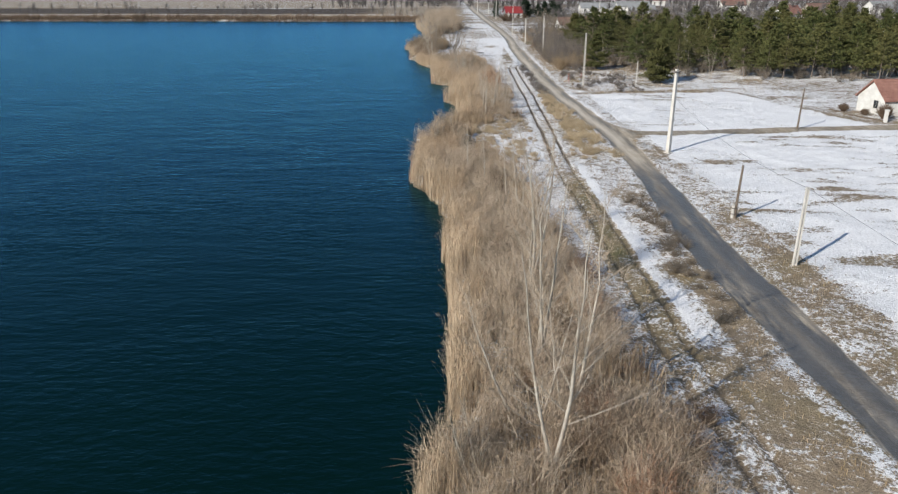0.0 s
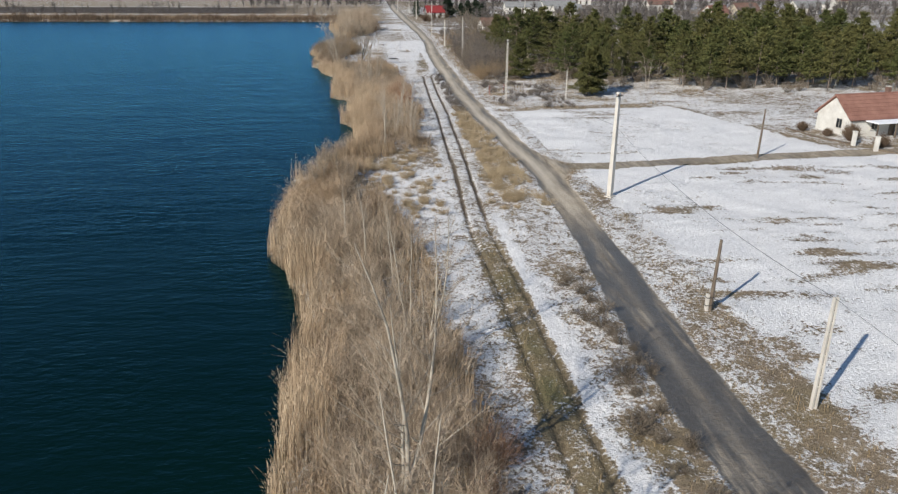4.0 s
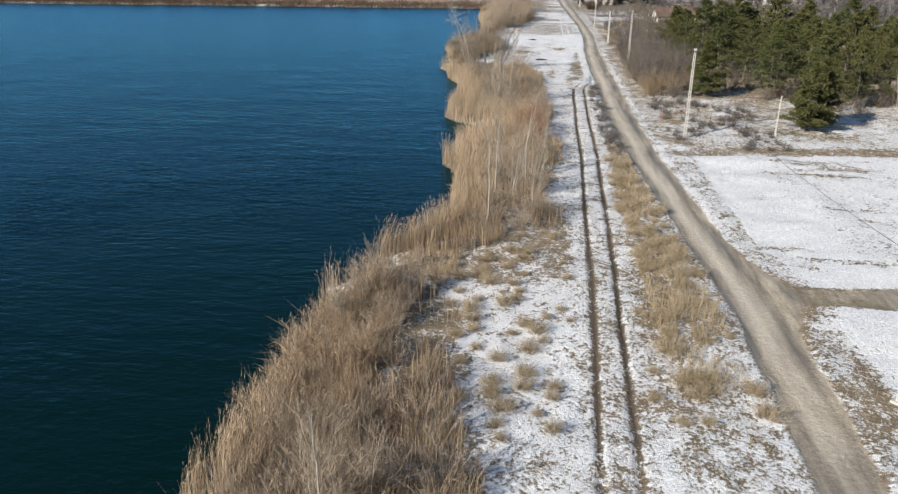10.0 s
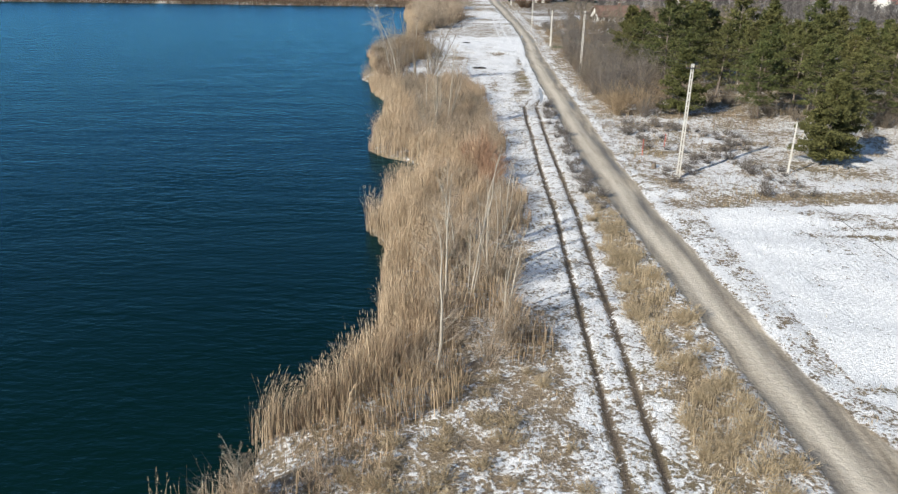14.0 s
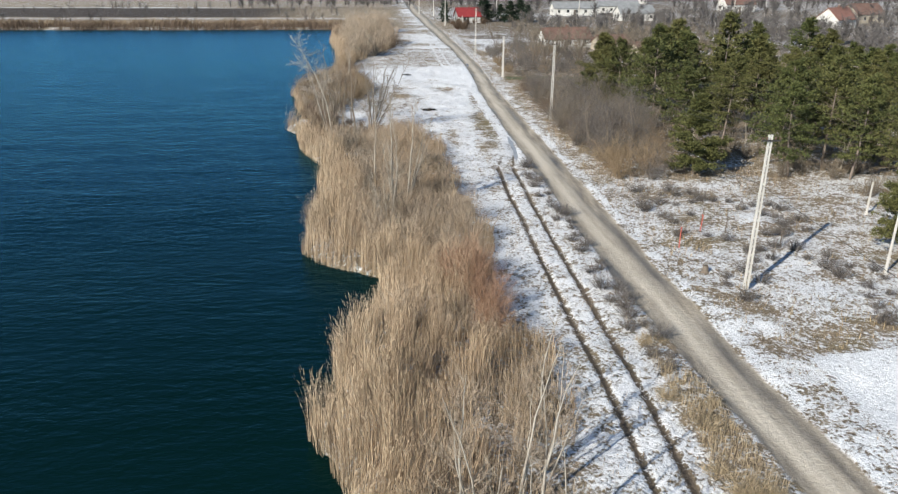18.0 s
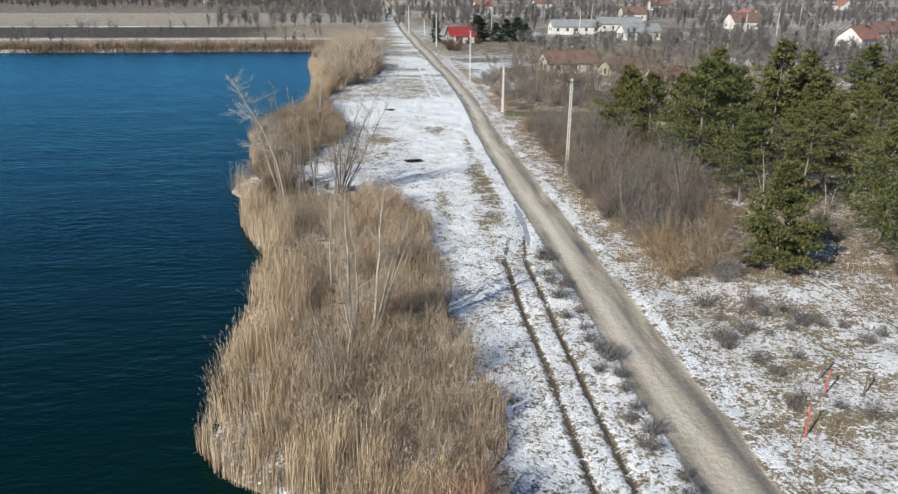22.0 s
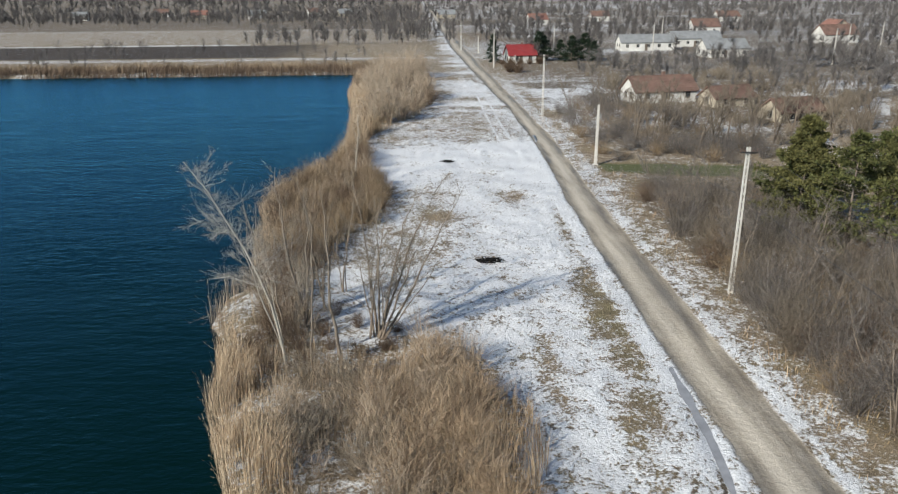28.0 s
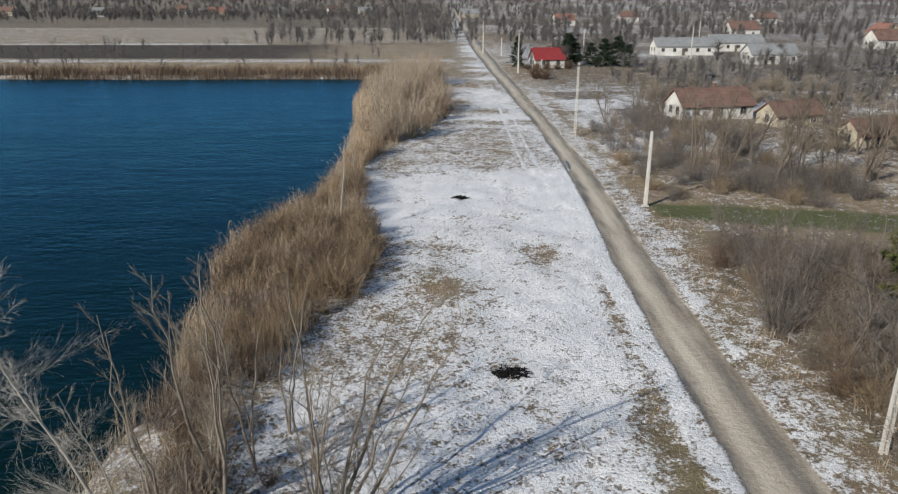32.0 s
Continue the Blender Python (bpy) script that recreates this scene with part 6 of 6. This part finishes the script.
garden_wall([(58.6, 108.6), (60.0, 102.5), (61.3, 99.2)], 0.22, "low dark edging of a house's yard")
garden_wall([(62.4, 96.4), (66.0, 90.0), (72.0, 86.0)], 0.22, "low dark edging of a house's yard")
for x, y in ((61.4, 98.8), (62.3, 96.0)):
    g0 = empty("gate_post", x, y, gz(x, y))
    part("shaft", boxed(-0.2, 0.2, -0.2, 0.2, -0.2, 1.6, bevel=0.02), M["plaster"], g0)
    part("cap", boxed(-0.25, 0.25, -0.25, 0.25, 1.6, 1.7), M["plaster"], g0)
    tagged(g0, "white plastered gate post at a yard's entrance", "gate post", "gate posts")
shrubs("yard_shrub", "dense brown shrub beside a house", M["twig_dark"], [(60.2, 107.6, 0.55), (62.6, 101.2, 0.75), (64.4, 98.0, 0.6), (61.4, 104.0, 0.45), (67.0, 97.0, 0.6)], 2, 2.4, 1.3, 280, "yard shrubs", 0.03)

gable_house(42.0, 268.0, -78, 5.8, 11.5, 2.0, 4.2, "plaster", "tile_brown", "long whitewashed house with a weathered brown tiled roof", ((0.35, 1), (0.7, 1)), 3)
gable_house(53.6, 262.0, -72, 4.4, 8.0, 1.5, 3.1, "plaster_tan", "tile_brown", "low yellowish outbuilding with a brown tiled roof", ((0.5, 1),), 2, False, name="outbuilding")
gable_house(57.6, 247.5, -75, 4.6, 7.6, 1.5, 3.1, "plaster_tan", "tile_brown", "low yellowish shed with a brown tiled roof", ((0.5, 1),), 2, False, name="outbuilding")
gable_house(29.9, 347.5, -80, 5.6, 7.6, 2.1, 4.6, "plaster", "sheet_red", "white house with a bright red roof at the road", ((0.3, 1), (0.7, 1)), 2)
gable_house(71.0, 386.0, -88, 6.5, 17.5, 2.6, 4.8, "plaster", "slate", "long white house with a grey roof", ((0.3, 1), (0.7, 1)), 5, False)
gable_house(88.0, 357.5, -86, 7.0, 12.5, 2.6, 5.0, "plaster", "slate", "white gabled house with a grey roof", ((0.3, 1), (0.7, 1)), 4, False)
gable_house(93.0, 402.0, -88, 7.0, 17.0, 2.8, 5.0, "plaster", "slate", "long white house with a grey roof", ((0.3, 1), (0.7, 1)), 5, False)
for k, (x, y, s) in enumerate(((25.8, 344.5, 0.75), (39.6, 350, 1.15), (41, 353, 1.0), (48, 349, 1.0), (51.5, 350, 1.05), (54, 347, 0.8), (45.8, 352, 0.8))):
    if k == 0:
        fir = pine("fir_tree", 7.5, 0.06, 2.2, 21, "needle_dark")
        fir.matrix_world = pose(x, y, gz(x, y))
        tagged(fir, "dark green fir beside a house", "tree", "firs by the red-roofed house")
    else:
        f = copy_thing(fir, Matrix())
        f.matrix_basis = pose(x, y, gz(x, y), 0, 0, k * 70) @ Matrix.Diagonal((s * 1.5, s * 1.5, s * 0.9, 1))

# the village beyond
VILLAGE = [(142, 318, -60), (166, 345, -80), (214, 380, -85), (150, 410, -80), (182, 452, 5), (128, 480, -85), (260, 420, 10), (300, 480, -70), (70, 590, -85), (118, 640, -85), (20, 720, -80), (190, 610, -80), (330, 610, 5)]
ROOFS, WALLS = ("tile_red", "tile_brown", "slate", "tile_brown"), ("plaster", "plaster_tan", "plaster")
for k, (x, y, turn) in enumerate(VILLAGE):
    gable_house(x, y, turn + 4 * math.sin(k), 7.5 + k % 3, 11 + k % 4, 3.0, 6.2, WALLS[k % 3], ROOFS[k % 4], ("white", "yellowish", "white")[k % 3] + " village house with a " + ("red tiled", "brown tiled", "grey", "brown tiled")[k % 4] + " roof", ((0.3, 1), (0.7, 1)), 2, k % 2 == 0)
ACROSS = [(-338, 760), (-262, 745), (-228, 830), (-176, 760), (-128, 748), (-92, 822), (-60, 770)]
for k, (x, y) in enumerate(ACROSS):
    gable_house(x, y, -85 + 3 * k, 8 + k % 3, 10 + k % 5, 3.2, 6.6, WALLS[(k + 1) % 3], ("tile_brown", "slate", "tile_brown", "tile_red", "slate")[k % 5], ("yellowish", "white", "white")[k % 3] + " distant house across the lake", ((0.3, 1), (0.7, 1)), 3, False)

# ---------------------------------------------------------------- far woods


def far_trees(name, spots, low, high, twigs, label, r0=0.05):
    """A wood of bare trees seen from far off: trunks with upswept boughs."""
    g = Geo()
    for x, y in spots:
        tall = rng.uniform(low, high)
        z = gz(x, y)
        p0 = np.array([[x, y, z - 0.2]])
        p2 = p0 + [[rng.normal(0, 0.3), rng.normal(0, 0.3), tall]]
        g.spikes(p0, (p0 + p2) / 2, p2, tall * 0.010 + r0 * 0.3)
        n = twigs
        f = rng.uniform(0.22, 0.97, n)[:, None]
        q = p0 + (p2 - p0) * f
        th = rng.uniform(0, 2 * np.pi, n)
        ln = tall * (0.10 + 0.30 * np.sin(np.pi * np.clip(f[:, 0], 0, 1)) ** 0.7) * rng.uniform(0.4, 1.25, n)
        e = q + np.stack([np.cos(th) * ln * 0.95, np.sin(th) * ln * 0.95, ln * rng.uniform(0.2, 1.4, n)], 1)
        g.slivers(q, e, r0 * 1.1)
    return tagged(g.make(name, M["far_twig"]), label, "woods", kind="stuff")


def sown(n, x0, x1, y0, y1, scale, cut, seed):
    x, y = rng.uniform(x0, x1, n * 6), rng.uniform(y0, y1, n * 6)
    keep = vnoise(x, y, scale, seed) > cut
    return list(zip(x[keep][:n], y[keep][:n]))


near_gardens = [(x, y) for x, y in sown(480, 27, 130, 222, 345, 11, 0.42, 61) if not (39 < x < 73 and 238 < y < 277) and not (25 < x < 66 and 336 < y < 362) and not in_thicket(x, y)]
far_trees("garden_trees", near_gardens, 2.5, 5.5, 110, "bare fruit trees and brush in the gardens", 0.036)
far_trees("garden_trees", [(x, y) for x, y in sown(620, 28, 330, 345, 560, 22, 0.3, 62) if not (68 < x < 130 and 360 < y < 410)], 3, 7, 110, "bare trees among the village houses", 0.08)
far_trees("far_woods", sown(280, 100, 420, 200, 345, 20, 0.35, 63), 4, 8, 100, "bare trees beyond the pine wood", 0.07)
far_trees("far_woods", sown(420, -420, 20, 640, 752, 16, 0.2, 69), 3.5, 7, 70, "bare trees before the far houses", 0.12)
far_trees("far_woods", sown(1100, -480, 480, 570, 950, 40, 0.3, 64), 5, 10, 60, "grey leafless woods in the distance", 0.14)
far_trees("far_woods", sown(150, -60, 25, 420, 560, 14, 0.35, 65), 4, 8, 80, "bare brush behind the lake", 0.07)
far_trees("far_woods", sown(140, -330, -10, 337, 395, 9, 0.5, 66), 2.5, 6, 60, "bare brush behind the far shore's reeds", 0.04)
far_trees("far_woods", sown(1000, -1100, 1100, 900, 1700, 80, 0.3, 67), 10, 18, 36, "grey leafless woods on the horizon", 0.4)
far_trees("far_woods", sown(700, -2400, 2400, 1700, 3600, 160, 0.25, 68), 16, 32, 28, "grey wooded rise on the horizon", 1.2)

shrubs("garden_shrub", "dense grey-brown leafless garden shrub", M["twig"],
       [p for p in spots_in(130, 27, 84, 219, 310, lambda x, y: not in_thicket(x, y) and not (40 < x < 71 and 252 < y < 276) and y + (x - 35) * 0.18 > 221, 0.5, 1.05, 2.2, 12)], 3, 3.2, 1.8, 40, "garden shrubs", 0.024)
for k, (x, y, s) in enumerate(spots_in(46, 31, 76, 223, 268, lambda x, y: y + (x - 35) * 0.18 > 224 and not (40 < x < 70 and 254 < y), 0.8, 1.2, 3.0, 14)):
    bare_tree("garden_tree", x, y, 6.8 * s, (0, 0), 500 + k, 0.8, 3, 12, "bark_dark", "twig_shade", "dark leafless fruit tree in a garden", 0.02, 9, apart=False, fan=0.8, fine=3.2)
shrubs("hedge_shrub", "dark hedge shrub before a red-roofed house", M["twig_dark"], [(28.0, 341.5, 0.8), (30.2, 340.7, 0.8), (32.8, 341.2, 0.8), (35.4, 341.6, 0.8), (38.2, 342.2, 0.9), (27.8, 322.0, 1.3), (29.5, 321.0, 1.2)], 2, 2.2, 1.6, 90, "hedge shrubs", 0.03)
